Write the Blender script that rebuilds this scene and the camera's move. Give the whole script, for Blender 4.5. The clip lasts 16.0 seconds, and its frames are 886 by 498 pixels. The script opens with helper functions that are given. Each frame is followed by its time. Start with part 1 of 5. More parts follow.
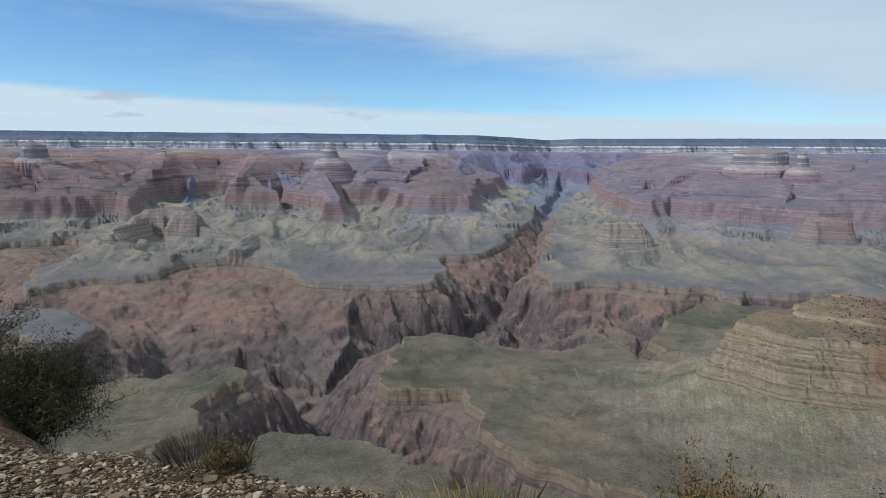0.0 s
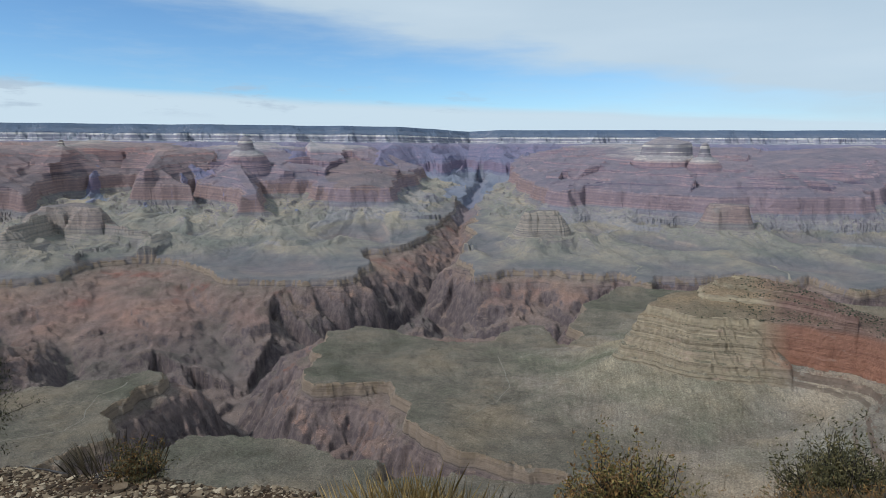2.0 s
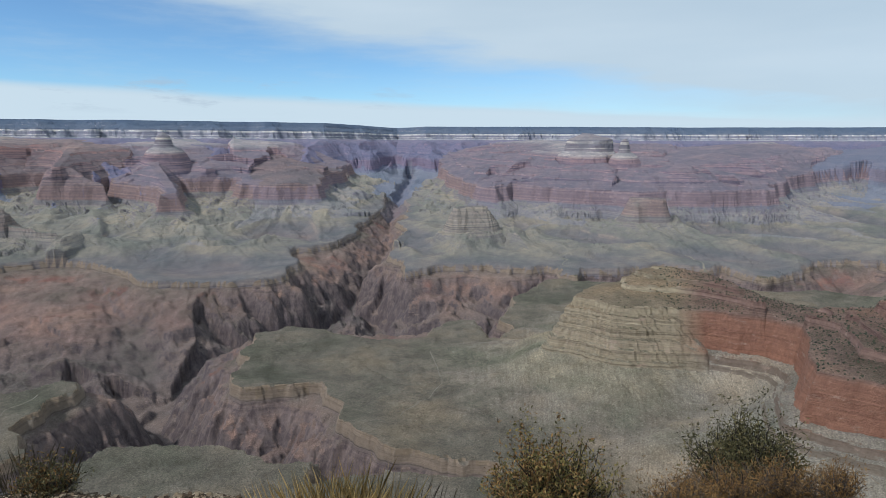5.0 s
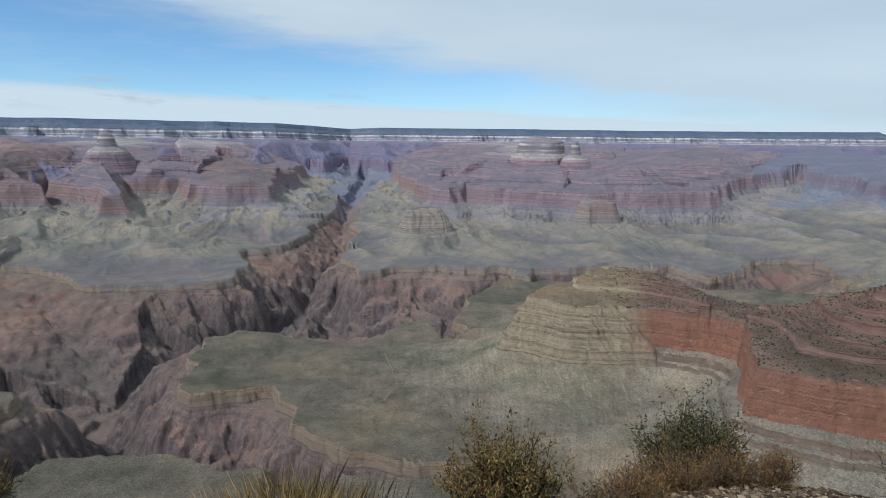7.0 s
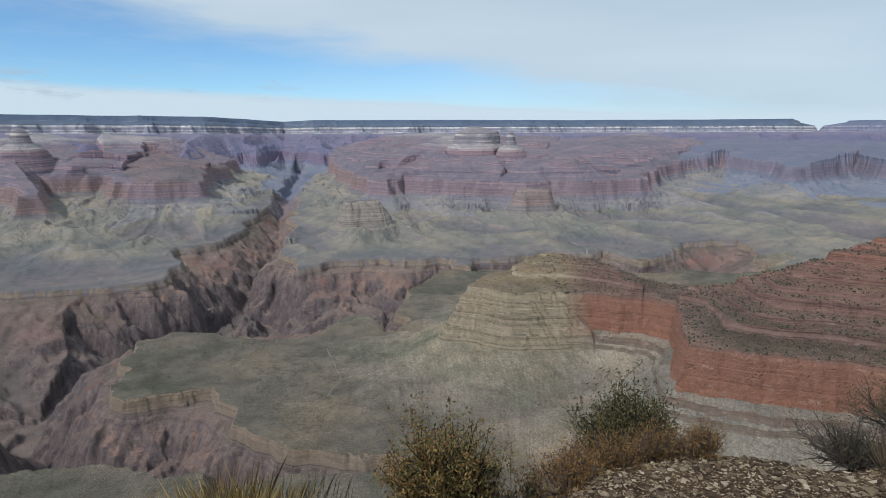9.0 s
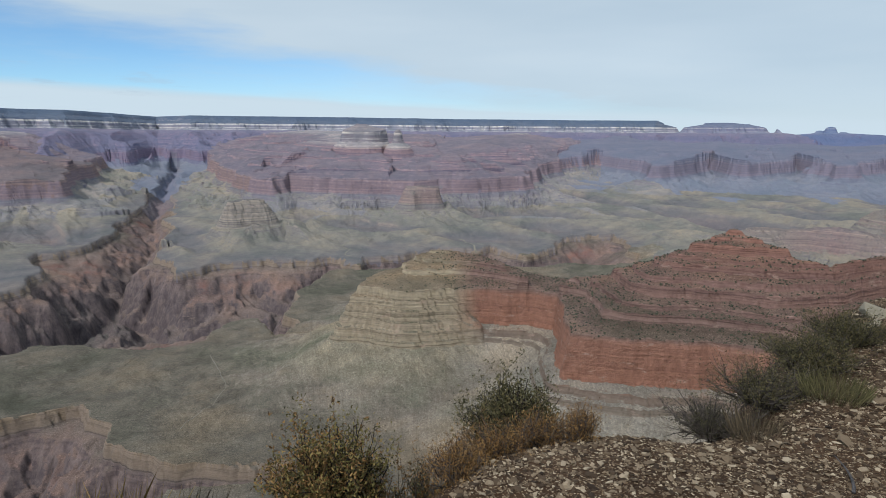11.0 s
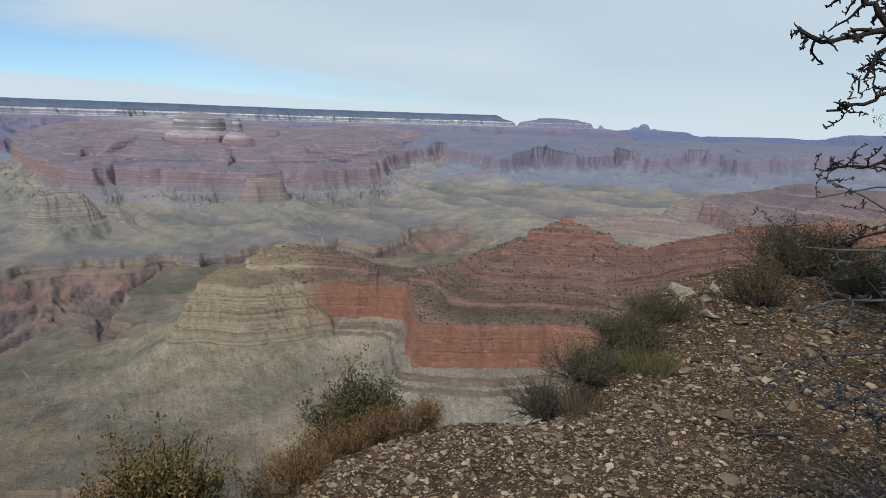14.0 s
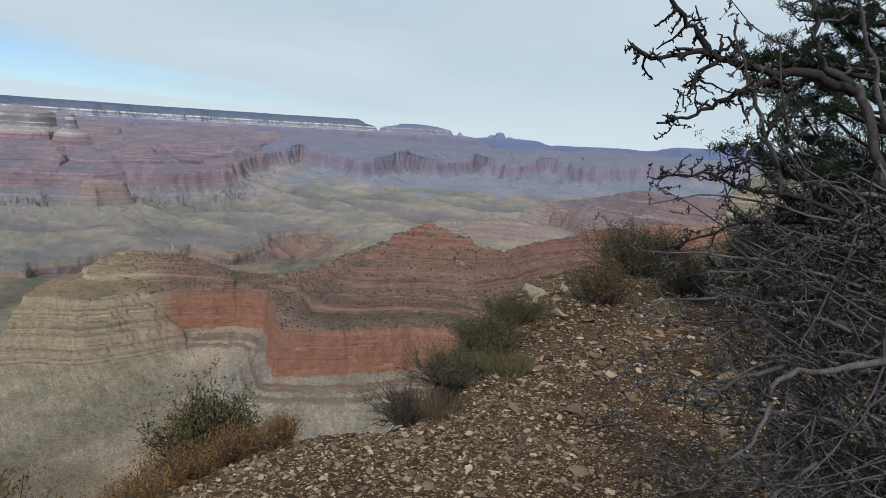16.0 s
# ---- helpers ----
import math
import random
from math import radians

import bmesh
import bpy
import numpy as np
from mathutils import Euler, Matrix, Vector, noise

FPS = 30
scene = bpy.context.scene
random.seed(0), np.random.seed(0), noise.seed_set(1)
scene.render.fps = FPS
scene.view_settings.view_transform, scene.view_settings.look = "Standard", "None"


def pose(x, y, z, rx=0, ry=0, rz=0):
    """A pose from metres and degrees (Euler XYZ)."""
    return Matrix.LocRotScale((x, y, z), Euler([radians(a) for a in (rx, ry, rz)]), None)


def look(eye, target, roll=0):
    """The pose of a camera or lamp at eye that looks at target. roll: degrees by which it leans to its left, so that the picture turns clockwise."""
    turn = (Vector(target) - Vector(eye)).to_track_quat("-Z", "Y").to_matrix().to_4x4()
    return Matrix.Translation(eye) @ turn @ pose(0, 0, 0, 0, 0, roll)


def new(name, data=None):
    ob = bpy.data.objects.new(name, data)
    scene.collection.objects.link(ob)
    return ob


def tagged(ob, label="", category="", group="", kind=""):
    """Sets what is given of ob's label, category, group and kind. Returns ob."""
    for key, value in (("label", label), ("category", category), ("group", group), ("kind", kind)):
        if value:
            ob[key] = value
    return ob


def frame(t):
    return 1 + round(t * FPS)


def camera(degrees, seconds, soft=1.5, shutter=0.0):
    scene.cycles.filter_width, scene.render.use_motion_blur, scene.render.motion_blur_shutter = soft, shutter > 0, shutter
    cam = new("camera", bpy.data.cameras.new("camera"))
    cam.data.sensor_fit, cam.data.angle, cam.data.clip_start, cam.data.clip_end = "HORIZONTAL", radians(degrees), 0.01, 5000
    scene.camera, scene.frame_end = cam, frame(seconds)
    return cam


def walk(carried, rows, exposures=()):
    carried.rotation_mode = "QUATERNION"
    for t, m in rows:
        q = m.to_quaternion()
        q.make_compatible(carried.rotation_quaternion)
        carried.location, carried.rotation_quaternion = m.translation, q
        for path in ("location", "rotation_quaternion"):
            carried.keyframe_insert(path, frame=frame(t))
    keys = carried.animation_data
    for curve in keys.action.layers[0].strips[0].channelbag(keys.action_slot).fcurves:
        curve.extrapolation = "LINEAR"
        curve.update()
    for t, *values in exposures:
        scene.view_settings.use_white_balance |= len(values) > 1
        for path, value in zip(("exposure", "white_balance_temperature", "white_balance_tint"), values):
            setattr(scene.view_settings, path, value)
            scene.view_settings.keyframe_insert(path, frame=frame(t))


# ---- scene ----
cam = camera(70.51, 16.0, soft=0.8)
PATH = [
    (0.0, look((-0.000, -0.000, 1.600), (0.001, 9.885, 0.088), 0.40)),
    (0.5, look((0.011, -0.006, 1.602), (0.390, 9.866, 0.049), 0.28)),
    (1.0, look((0.018, -0.011, 1.606), (0.709, 9.838, 0.016), 0.13)),
    (1.5, look((0.026, -0.018, 1.606), (1.003, 9.802, -0.012), 0.09)),
    (2.0, look((0.029, -0.026, 1.605), (1.261, 9.763, -0.030), 0.24)),
    (2.5, look((0.032, -0.035, 1.606), (1.440, 9.730, -0.027), 0.28)),
    (3.0, look((0.037, -0.038, 1.608), (1.620, 9.692, -0.072), 0.35)),
    (3.5, look((0.040, -0.042, 1.608), (1.853, 9.644, -0.091), 0.36)),
    (4.0, look((0.044, -0.048, 1.607), (2.058, 9.597, -0.101), 0.09)),
    (6.5, look((0.069, -0.047, 1.585), (2.867, 9.414, -0.042), 0.92)),
    (7.0, look((0.068, -0.049, 1.576), (3.094, 9.337, -0.082), 0.60)),
    (7.5, look((0.078, -0.052, 1.571), (3.373, 9.225, -0.181), -0.52)),
    (8.0, look((0.088, -0.052, 1.574), (3.617, 9.129, -0.233), -0.38)),
    (10.3, look((0.116, -0.055, 1.563), (4.890, 8.558, -0.177), 0.06)),
    (10.5, look((0.121, -0.053, 1.557), (5.103, 8.436, -0.212), 0.33)),
    (11.0, look((0.151, -0.040, 1.552), (5.601, 8.145, -0.263), 0.34)),
    (11.5, look((0.174, -0.031, 1.547), (5.990, 7.878, -0.357), 0.02)),
    (12.0, look((0.181, -0.032, 1.550), (6.324, 7.615, -0.396), 0.13)),
    (12.5, look((0.190, -0.031, 1.551), (6.634, 7.373, -0.362), 0.34)),
    (13.0, look((0.191, -0.034, 1.554), (6.890, 7.140, -0.357), 0.75)),
    (13.5, look((0.199, -0.038, 1.555), (7.181, 6.855, -0.381), 1.08)),
    (14.0, look((0.223, -0.028, 1.560), (7.481, 6.581, -0.351), 1.44)),
    (14.5, look((0.244, -0.013, 1.554), (7.937, 6.091, -0.333), 2.44)),
    (15.0, look((0.260, -0.010, 1.558), (8.334, 5.588, -0.309), 2.64)),
    (15.5, look((0.272, -0.011, 1.557), (8.633, 5.161, -0.275), 3.29)),
    (16.0, look((0.286, -0.017, 1.557), (8.838, 4.858, -0.202), 3.04)),
]
walk(cam, PATH, [(0.0, 0.0, 6000, 8), (10.0, 0.0, 6100, 9), (16.0, 0.04, 6350, 10)])

# ---- daylight: thin high cloud over a blue sky, veiled sun ----
SUN_AZ, SUN_EL = radians(-112), radians(45)
world = bpy.data.worlds.new("world")
scene.world = world
world.use_nodes = True
wt = world.node_tree
wt.nodes.clear()


class Nodes:
    """Short hand for a node tree."""

    def __init__(self, tree):
        self.tree = tree

    def add(self, kind, ins=None, **props):
        n = self.tree.nodes.new(kind)
        for k, v in props.items():
            if k == "operation":
                n.operation = v
            elif k == "blend_type":
                n.blend_type = v
            elif k == "data_type":
                n.data_type = v
            elif k == "attribute_name":
                n.attribute_name = v
            elif k == "musgrave":
                n.noise_type = v
            elif k == "feature":
                n.feature = v
        for k, v in (ins or {}).items():
            self.put(n.inputs[k], v)
        return n

    def put(self, socket, v):
        if isinstance(v, bpy.types.NodeSocket):
            self.tree.links.new(v, socket)
        else:
            socket.default_value = v

    def math(self, op, a, b=0.0, c=0.0):
        n = self.add("ShaderNodeMath", operation=op)
        for i, v in enumerate((a, b, c)):
            self.put(n.inputs[i], v)
        return n.outputs[0]

    def mix(self, fac, a, b, blend="MIX"):
        n = self.add("ShaderNodeMix", data_type="RGBA", blend_type=blend)
        self.put(n.inputs[0], fac)
        for i, v in ((6, a), (7, b)):
            self.put(n.inputs[i], (*v, 1) if isinstance(v, tuple) and len(v) == 3 else v)
        return n.outputs[2]

    def ramp(self, fac, stops, interp="LINEAR"):
        n = self.add("ShaderNodeValToRGB", {"Fac": fac})
        cr = n.color_ramp
        cr.interpolation = interp
        while len(cr.elements) < len(stops):
            cr.elements.new(0.5)
        for e, (p, c) in zip(cr.elements, stops):
            e.position = p
            e.color = (*c, 1) if isinstance(c, tuple) else (c, c, c, 1)
        return n.outputs["Color"]

    def step(self, v, lo, hi):
        n = self.add("ShaderNodeMapRange", {"Value": v, "From Min": lo, "From Max": hi})
        n.interpolation_type = "SMOOTHSTEP"
        return n.outputs["Result"]

    def noise(self, vec, scale, detail=3.0, rough=0.55):
        return self.add("ShaderNodeTexNoise", {"Vector": vec, "Scale": scale, "Detail": detail, "Roughness": rough}).outputs["Fac"]


w = Nodes(wt)
sky = wt.nodes.new("ShaderNodeTexSky")
sky.sky_type = "NISHITA"
sky.sun_disc = False
sky.sun_elevation, sky.sun_rotation = SUN_EL, SUN_AZ
sky.altitude, sky.air_density, sky.dust_density, sky.ozone_density = 2100, 1.0, 0.6, 1.5
tc = wt.nodes.new("ShaderNodeTexCoord")
sep = w.add("ShaderNodeSeparateXYZ", {"Vector": tc.outputs["Generated"]})
sx, sy, sz = sep.outputs
flat = w.math("MAXIMUM", sz, 0.02)
# cloud sheets lie flat, high overhead: the view is met with a level plane
px, py = w.math("DIVIDE", sx, flat), w.math("DIVIDE", sy, flat)
plane = w.add("ShaderNodeCombineXYZ", {"X": px, "Y": py}).outputs[0]
azim = w.math("ARCTAN2", sx, sy)
elev = w.math("ARCSINE", sz)
band = w.add("ShaderNodeCombineXYZ", {"X": w.math("MULTIPLY", azim, 1.6), "Y": w.math("MULTIPLY", elev, 9.0)}).outputs[0]
streak = w.noise(band, 1.9, 6.0, 0.55)
wisp = w.noise(plane, 0.33, 5.0, 0.6)
# the high sheet has an edge that sinks towards the east
edge = w.math("ADD", w.math("SUBTRACT", elev, w.math("MULTIPLY_ADD", azim, -0.17, 0.165)), w.math("MULTIPLY", w.math("SUBTRACT", streak, 0.5), 0.16))
sheet = w.step(edge, -0.045, 0.05)
veil = w.math("MULTIPLY", w.step(w.math("ADD", azim, w.math("MULTIPLY", w.math("SUBTRACT", streak, 0.5), 0.6)), 0.05, 0.95), 0.88)
# a low bank along the horizon, thinning to the east
low = w.math("ADD", w.math("SUBTRACT", w.math("MULTIPLY_ADD", azim, -0.035, 0.062), elev), w.math("MULTIPLY", w.math("SUBTRACT", streak, 0.5), 0.018))
bank = w.step(low, -0.008, 0.01)
cover = w.math("MINIMUM", w.math("MAXIMUM", w.math("MAXIMUM", sheet, bank), veil), 0.93)
shade = w.ramp(w.noise(band, 0.8, 4.0, 0.5), [(0.3, (0.50, 0.595, 0.66)), (0.7, (0.63, 0.71, 0.755))])
skycol = w.mix(1.0, sky.outputs[0], (0.092, 0.115, 0.127), "MULTIPLY")
puff_at = w.add("ShaderNodeCombineXYZ", {"X": w.math("MULTIPLY", azim, 7.0), "Y": w.math("MULTIPLY", elev, 34.0)}).outputs[0]
puff = w.math("MULTIPLY", w.step(w.noise(puff_at, 1.3, 5.0, 0.6), 0.53, 0.66), w.math("MULTIPLY", w.step(elev, 0.035, 0.055), w.math("SUBTRACT", 1.0, w.step(elev, 0.075, 0.10))))
puff = w.math("MULTIPLY", puff, w.step(azim, 0.5, -0.35))
wisps = w.math("MULTIPLY", w.step(w.noise(band, 3.2, 7.0, 0.65), 0.45, 0.75), 0.2)
skycol = w.mix(wisps, skycol, (0.55, 0.64, 0.70))
mixed = w.mix(w.math("MULTIPLY", bank, 0.92), w.mix(cover, skycol, shade), (0.63, 0.73, 0.785))
mixed = w.mix(w.math("MULTIPLY", puff, 0.7), mixed, (0.44, 0.52, 0.60))
bg = w.add("ShaderNodeBackground", {"Color": mixed, "Strength": 1.0})
wo = wt.nodes.new("ShaderNodeOutputWorld")
wt.links.new(bg.outputs[0], wo.inputs[0])

sun_data = bpy.data.lights.new("sun", "SUN")
sun_data.energy, sun_data.angle, sun_data.color = 2.95, radians(4), (1.0, 0.95, 0.88)
sun = new("sun", sun_data)
sun_dir = Vector((math.sin(SUN_AZ) * math.cos(SUN_EL), math.cos(SUN_AZ) * math.cos(SUN_EL), math.sin(SUN_EL)))
sun.matrix_world = look(sun_dir * 50, (0, 0, 0))

# ---- rock and soil ----
def material(name):
    m = bpy.data.materials.new(name)
    m.use_nodes = True
    m.node_tree.nodes.clear()
    k = Nodes(m.node_tree)
    out = m.node_tree.nodes.new("ShaderNodeOutputMaterial")
    bsdf = m.node_tree.nodes.new("ShaderNodeBsdfPrincipled")
    m.node_tree.links.new(bsdf.outputs[0], out.inputs[0])
    return m, k, bsdf


SCALE = 0.25          # the canyon stands at a quarter of its size and distance
EYE_Z = 1.6


def canyon_material(name, strata, slope_low, scrub, haze_mix, pale, streaks=0.0, patchy=0.0, tiers_=1.0):
    """Bedded rock: colour by the bed's height in the rock column, soil and scrub on the gentler slopes. Aerial haze is
    mixed into the colour last.
    """
    m, k, bsdf = material(name)
    geo = m.node_tree.nodes.new("ShaderNodeNewGeometry")
    pos = k.add("ShaderNodeVectorMath", {0: geo.outputs["Position"], "Scale": 1 / SCALE}, operation="SCALE").outputs[0]
    h = k.add("ShaderNodeAttribute", attribute_name="strat").outputs["Fac"]
    red = k.add("ShaderNodeAttribute", attribute_name="stain").outputs["Fac"]
    up = k.add("ShaderNodeSeparateXYZ", {"Vector": geo.outputs["Normal"]}).outputs[2]
    big = k.noise(pos, 0.0016, 4.0)
    mid = k.noise(pos, 0.011, 6.0, 0.62)
    fine = k.noise(pos, 0.09, 8.0, 0.78)
    wob = k.math("MULTIPLY", k.math("SUBTRACT", mid, 0.5), 16.0)
    hh = k.math("ADD", h, wob)
    t = k.math("DIVIDE", k.math("ADD", hh, 1450.0), 1500.0)
    rock = k.ramp(t, [((z + 1450) / 1500, c) for z, c in strata[-30:]])
    tan = k.ramp(t, [(0.0, (0.10, 0.085, 0.08)), (0.27, (0.17, 0.13, 0.10)), (0.35, (0.31, 0.26, 0.18)), (0.45, (0.38, 0.31, 0.22)), (0.62, (0.38, 0.315, 0.215))])
    wall = k.math("MULTIPLY", k.step(h, -870.0, -845.0), k.math("SUBTRACT", 1.0, k.step(h, -470.0, -420.0)))
    bare = k.math("MULTIPLY", wall, k.math("SUBTRACT", 1.0, red))
    rock = k.mix(bare, rock, tan)
    # thin beds
    layer = k.add("ShaderNodeCombineXYZ", {"X": k.math("MULTIPLY", big, 2.0), "Y": k.math("MULTIPLY", mid, 0.8), "Z": k.math("MULTIPLY", h, 0.1)}).outputs[0]
    beds = k.noise(layer, 1.0, 5.0, 0.8)
    rock = k.mix(k.math("MULTIPLY", k.math("MULTIPLY_ADD", k.step(h, -1060.0, -1030.0), 0.8, 0.2), k.math("MULTIPLY_ADD", k.math("MULTIPLY", wall, k.math("MULTIPLY", red, k.math("SUBTRACT", 1.0, k.step(h, -665.0, -640.0)))), -0.55, 0.9)), rock, k.ramp(beds, [(0.36, 0.42), (0.47, 0.93), (0.54, 1.06), (0.70, 1.4)]), "MULTIPLY")
    layer2 = k.add("ShaderNodeCombineXYZ", {"X": big, "Y": k.math("MULTIPLY", mid, 0.2), "Z": k.math("MULTIPLY", h, 0.03)}).outputs[0]
    rock = k.mix(k.math("MULTIPLY", k.math("MULTIPLY_ADD", k.step(h, -700.0, -620.0), 0.7, 0.25), tiers_), rock, k.ramp(k.noise(layer2, 1.3, 3.0, 0.7), [(0.41, (0.42, 0.36, 0.38)), (0.5, (1.0, 1.0, 1.0)), (0.59, (1.65, 1.6, 1.5))]), "MULTIPLY")
    # pale patches and dark streaks on the cliffs
    flat_pos = k.add("ShaderNodeVectorMath", {0: pos, 1: (1.0, 1.0, 0.7)}, operation="MULTIPLY").outputs[0]
    drip = k.noise(flat_pos, 0.034, 7.0, 0.78)
    scar = k.noise(k.add("ShaderNodeVectorMath", {0: pos, 1: (1.0, 1.0, 3.2)}, operation="MULTIPLY").outputs[0], 0.011, 6.0, 0.7)
    rock = k.mix(k.math("MULTIPLY", k.math("MULTIPLY", wall, k.step(scar, 0.57, 0.68)), 0.55), rock, (0.46, 0.33, 0.26))
    rock = k.mix(0.6, rock, k.ramp(drip, [(0.30, 0.5), (0.47, 0.92), (0.6, 1.1), (0.72, 1.7)]), "MULTIPLY")
    patch = k.noise(k.add("ShaderNodeVectorMath", {0: pos, 1: (1.0, 1.0, 2.5)}, operation="MULTIPLY").outputs[0], 0.0028, 5.0, 0.65)
    rock = k.mix(k.math("MULTIPLY", k.math("MULTIPLY", k.step(h, -345.0, -320.0), k.step(patch, 0.46, 0.60)), patchy), rock, (0.23, 0.205, 0.17))
    ribbed = k.noise(k.add("ShaderNodeVectorMath", {0: pos, 1: (1.0, 1.0, 0.16)}, operation="MULTIPLY").outputs[0], 0.03, 6.0, 0.75)
    rock = k.mix(k.math("SUBTRACT", 1.0, k.step(h, -1035.0, -1015.0)), rock, k.mix(1.0, rock, k.ramp(ribbed, [(0.34, (0.52, 0.49, 0.52)), (0.48, (0.92, 0.88, 0.89)), (0.56, (1.15, 1.1, 1.08)), (0.68, (1.6, 1.48, 1.38))]), "MULTIPLY"))
    soil = k.ramp(t, [((z + 1450) / 1500, c) for z, c in slope_low])
    soil = k.mix(k.math("MULTIPLY", k.step(h, -700.0, -640.0), 0.6), soil, k.mix(1.0, soil, k.ramp(beds, [(0.3, 0.55), (0.5, 1.0), (0.7, 1.4)]), "MULTIPLY"))
    foot_ = k.math("MULTIPLY", k.math("MULTIPLY", k.step(h, -955.0, -890.0), k.math("SUBTRACT", 1.0, k.step(h, -470.0, -420.0))), k.math("SUBTRACT", 1.0, red))
    soil = k.mix(k.math("MULTIPLY", foot_, 0.5), soil, (0.255, 0.215, 0.135))
    soil = k.mix(0.9, soil, k.ramp(fine, [(0.3, 0.74), (0.5, 1.0), (0.7, 1.28)]), "MULTIPLY")
    soil = k.mix(0.7, soil, k.ramp(mid, [(0.3, 0.65), (0.7, 1.3)]), "MULTIPLY")
    patches = k.noise(pos, 0.0022, 5.0, 0.6)
    soil = k.mix(0.9, soil, k.ramp(patches, [(0.36, (0.66, 0.73, 0.68)), (0.5, (1.0, 1.0, 1.0)), (0.64, (1.32, 1.22, 1.10))]), "MULTIPLY")
    if streaks:
        rubble = k.noise(pos, 0.22, 4.0, 0.75)
        soil = k.mix(0.85, soil, k.ramp(rubble, [(0.34, 0.5), (0.47, 0.95), (0.56, 1.1), (0.66, 1.75)]), "MULTIPLY")
    spot = k.add("ShaderNodeSeparateXYZ", {"Vector": pos}).outputs
    across = k.math("MULTIPLY", k.math("ARCTAN2", spot[0], spot[1]), 2200.0)
    runs = k.add("ShaderNodeCombineXYZ", {"X": k.math("ADD", k.math("MULTIPLY_ADD", mid, 30.0, across), k.math("MULTIPLY", spot[2], 0.55)), "Y": k.math("MULTIPLY", spot[2], 0.3)}).outputs[0]
    scree = k.noise(runs, 0.075, 7.0, 0.8)
    on_scree = k.math("MULTIPLY", k.step(h, -975.0, -940.0), k.math("SUBTRACT", 1.0, k.step(h, -800.0, -760.0)))
    soil = k.mix(k.math("MULTIPLY", on_scree, streaks), soil, k.mix(1.0, soil, k.ramp(scree, [(0.36, 0.55), (0.48, 0.95), (0.56, 1.08), (0.66, 1.5)]), "MULTIPLY"))
    rough = k.math("ADD", k.math("MULTIPLY", k.math("SUBTRACT", fine, 0.5), 0.5), k.math("MULTIPLY", k.math("SUBTRACT", beds, 0.5), 0.5))
    cover = k.step(k.math("ADD", up, rough), 0.60, 0.88)
    col = k.mix(cover, rock, soil)
    # bright red shale low in the gorge
    shale = k.math("MULTIPLY", k.math("MULTIPLY", k.step(h, -1130.0, -1090.0), k.math("SUBTRACT", 1.0, k.step(h, -1050.0, -1020.0))), k.step(k.noise(pos, 0.0031, 5.0, 0.6), 0.53, 0.66))
    shale = k.math("MULTIPLY", shale, cover)
    col = k.mix(k.math("MULTIPLY", shale, 0.5 if streaks else 0.15), col, (0.27, 0.095, 0.065))
    # junipers and scrub
    dots = k.add("ShaderNodeTexVoronoi", {"Vector": pos, "Scale": 0.055, "Randomness": 1.0})
    size_ = k.math("MULTIPLY_ADD", k.add("ShaderNodeSeparateColor", {"Color": dots.outputs["Color"]}).outputs[0], 0.24, 0.06)
    bush = k.math("MULTIPLY", k.math("LESS_THAN", dots.outputs["Distance"], size_), k.math("MULTIPLY", k.math("MULTIPLY", k.step(up, 0.45, 0.7), k.math("MULTIPLY_ADD", k.step(h, -860.0, -640.0), 0.75, 0.2)), scrub))
    col = k.mix(bush, col, (0.045, 0.052, 0.03))
    # flat haze painted into the base colour; pale is its tint
    col = k.mix(haze_mix, col, pale)
    k.put(bsdf.inputs["Base Color"], col)
    bsdf.inputs["Roughness"].default_value = 0.95
    bsdf.inputs["Specular IOR Level"].default_value = 0.12
    relief = k.math("ADD", k.math("ADD", k.math("MULTIPLY", mid, 1.6), fine), k.math("ADD", beds, k.math("MULTIPLY", drip, 1.4)))
    bump = k.add("ShaderNodeBump", {"Height": relief, "Strength": 0.75, "Distance": 4.0})
    k.put(bsdf.inputs["Normal"], bump.outputs[0])
    return m


# two lowest beds: dark rock, darkened further for shadow deep in the gorge
STRATA = [(-1450, (0.115, 0.093, 0.09)), (-1150, (0.148, 0.12, 0.112)), (-1060, (0.20, 0.156, 0.14)), (-1022, (0.20, 0.156, 0.135)), (-1012, (0.28, 0.215, 0.155)),
          (-958, (0.33, 0.25, 0.175)), (-940, (0.23, 0.20, 0.15)), (-900, (0.25, 0.22, 0.165)), (-842, (0.225, 0.182, 0.145)), (-805, (0.235, 0.175, 0.138)),
          (-788, (0.33, 0.165, 0.113)), (-660, (0.33, 0.172, 0.122)), (-640, (0.235, 0.158, 0.13)), (-560, (0.24, 0.15, 0.126)),
          (-470, (0.24, 0.142, 0.118)), (-350, (0.29, 0.148, 0.11)), (-305, (0.31, 0.19, 0.145)), (-292, (0.48, 0.42, 0.32)),
          (-165, (0.44, 0.38, 0.29)), (-150, (0.30, 0.27, 0.21)), (-85, (0.36, 0.32, 0.25)), (0, (0.42, 0.38, 0.30))]
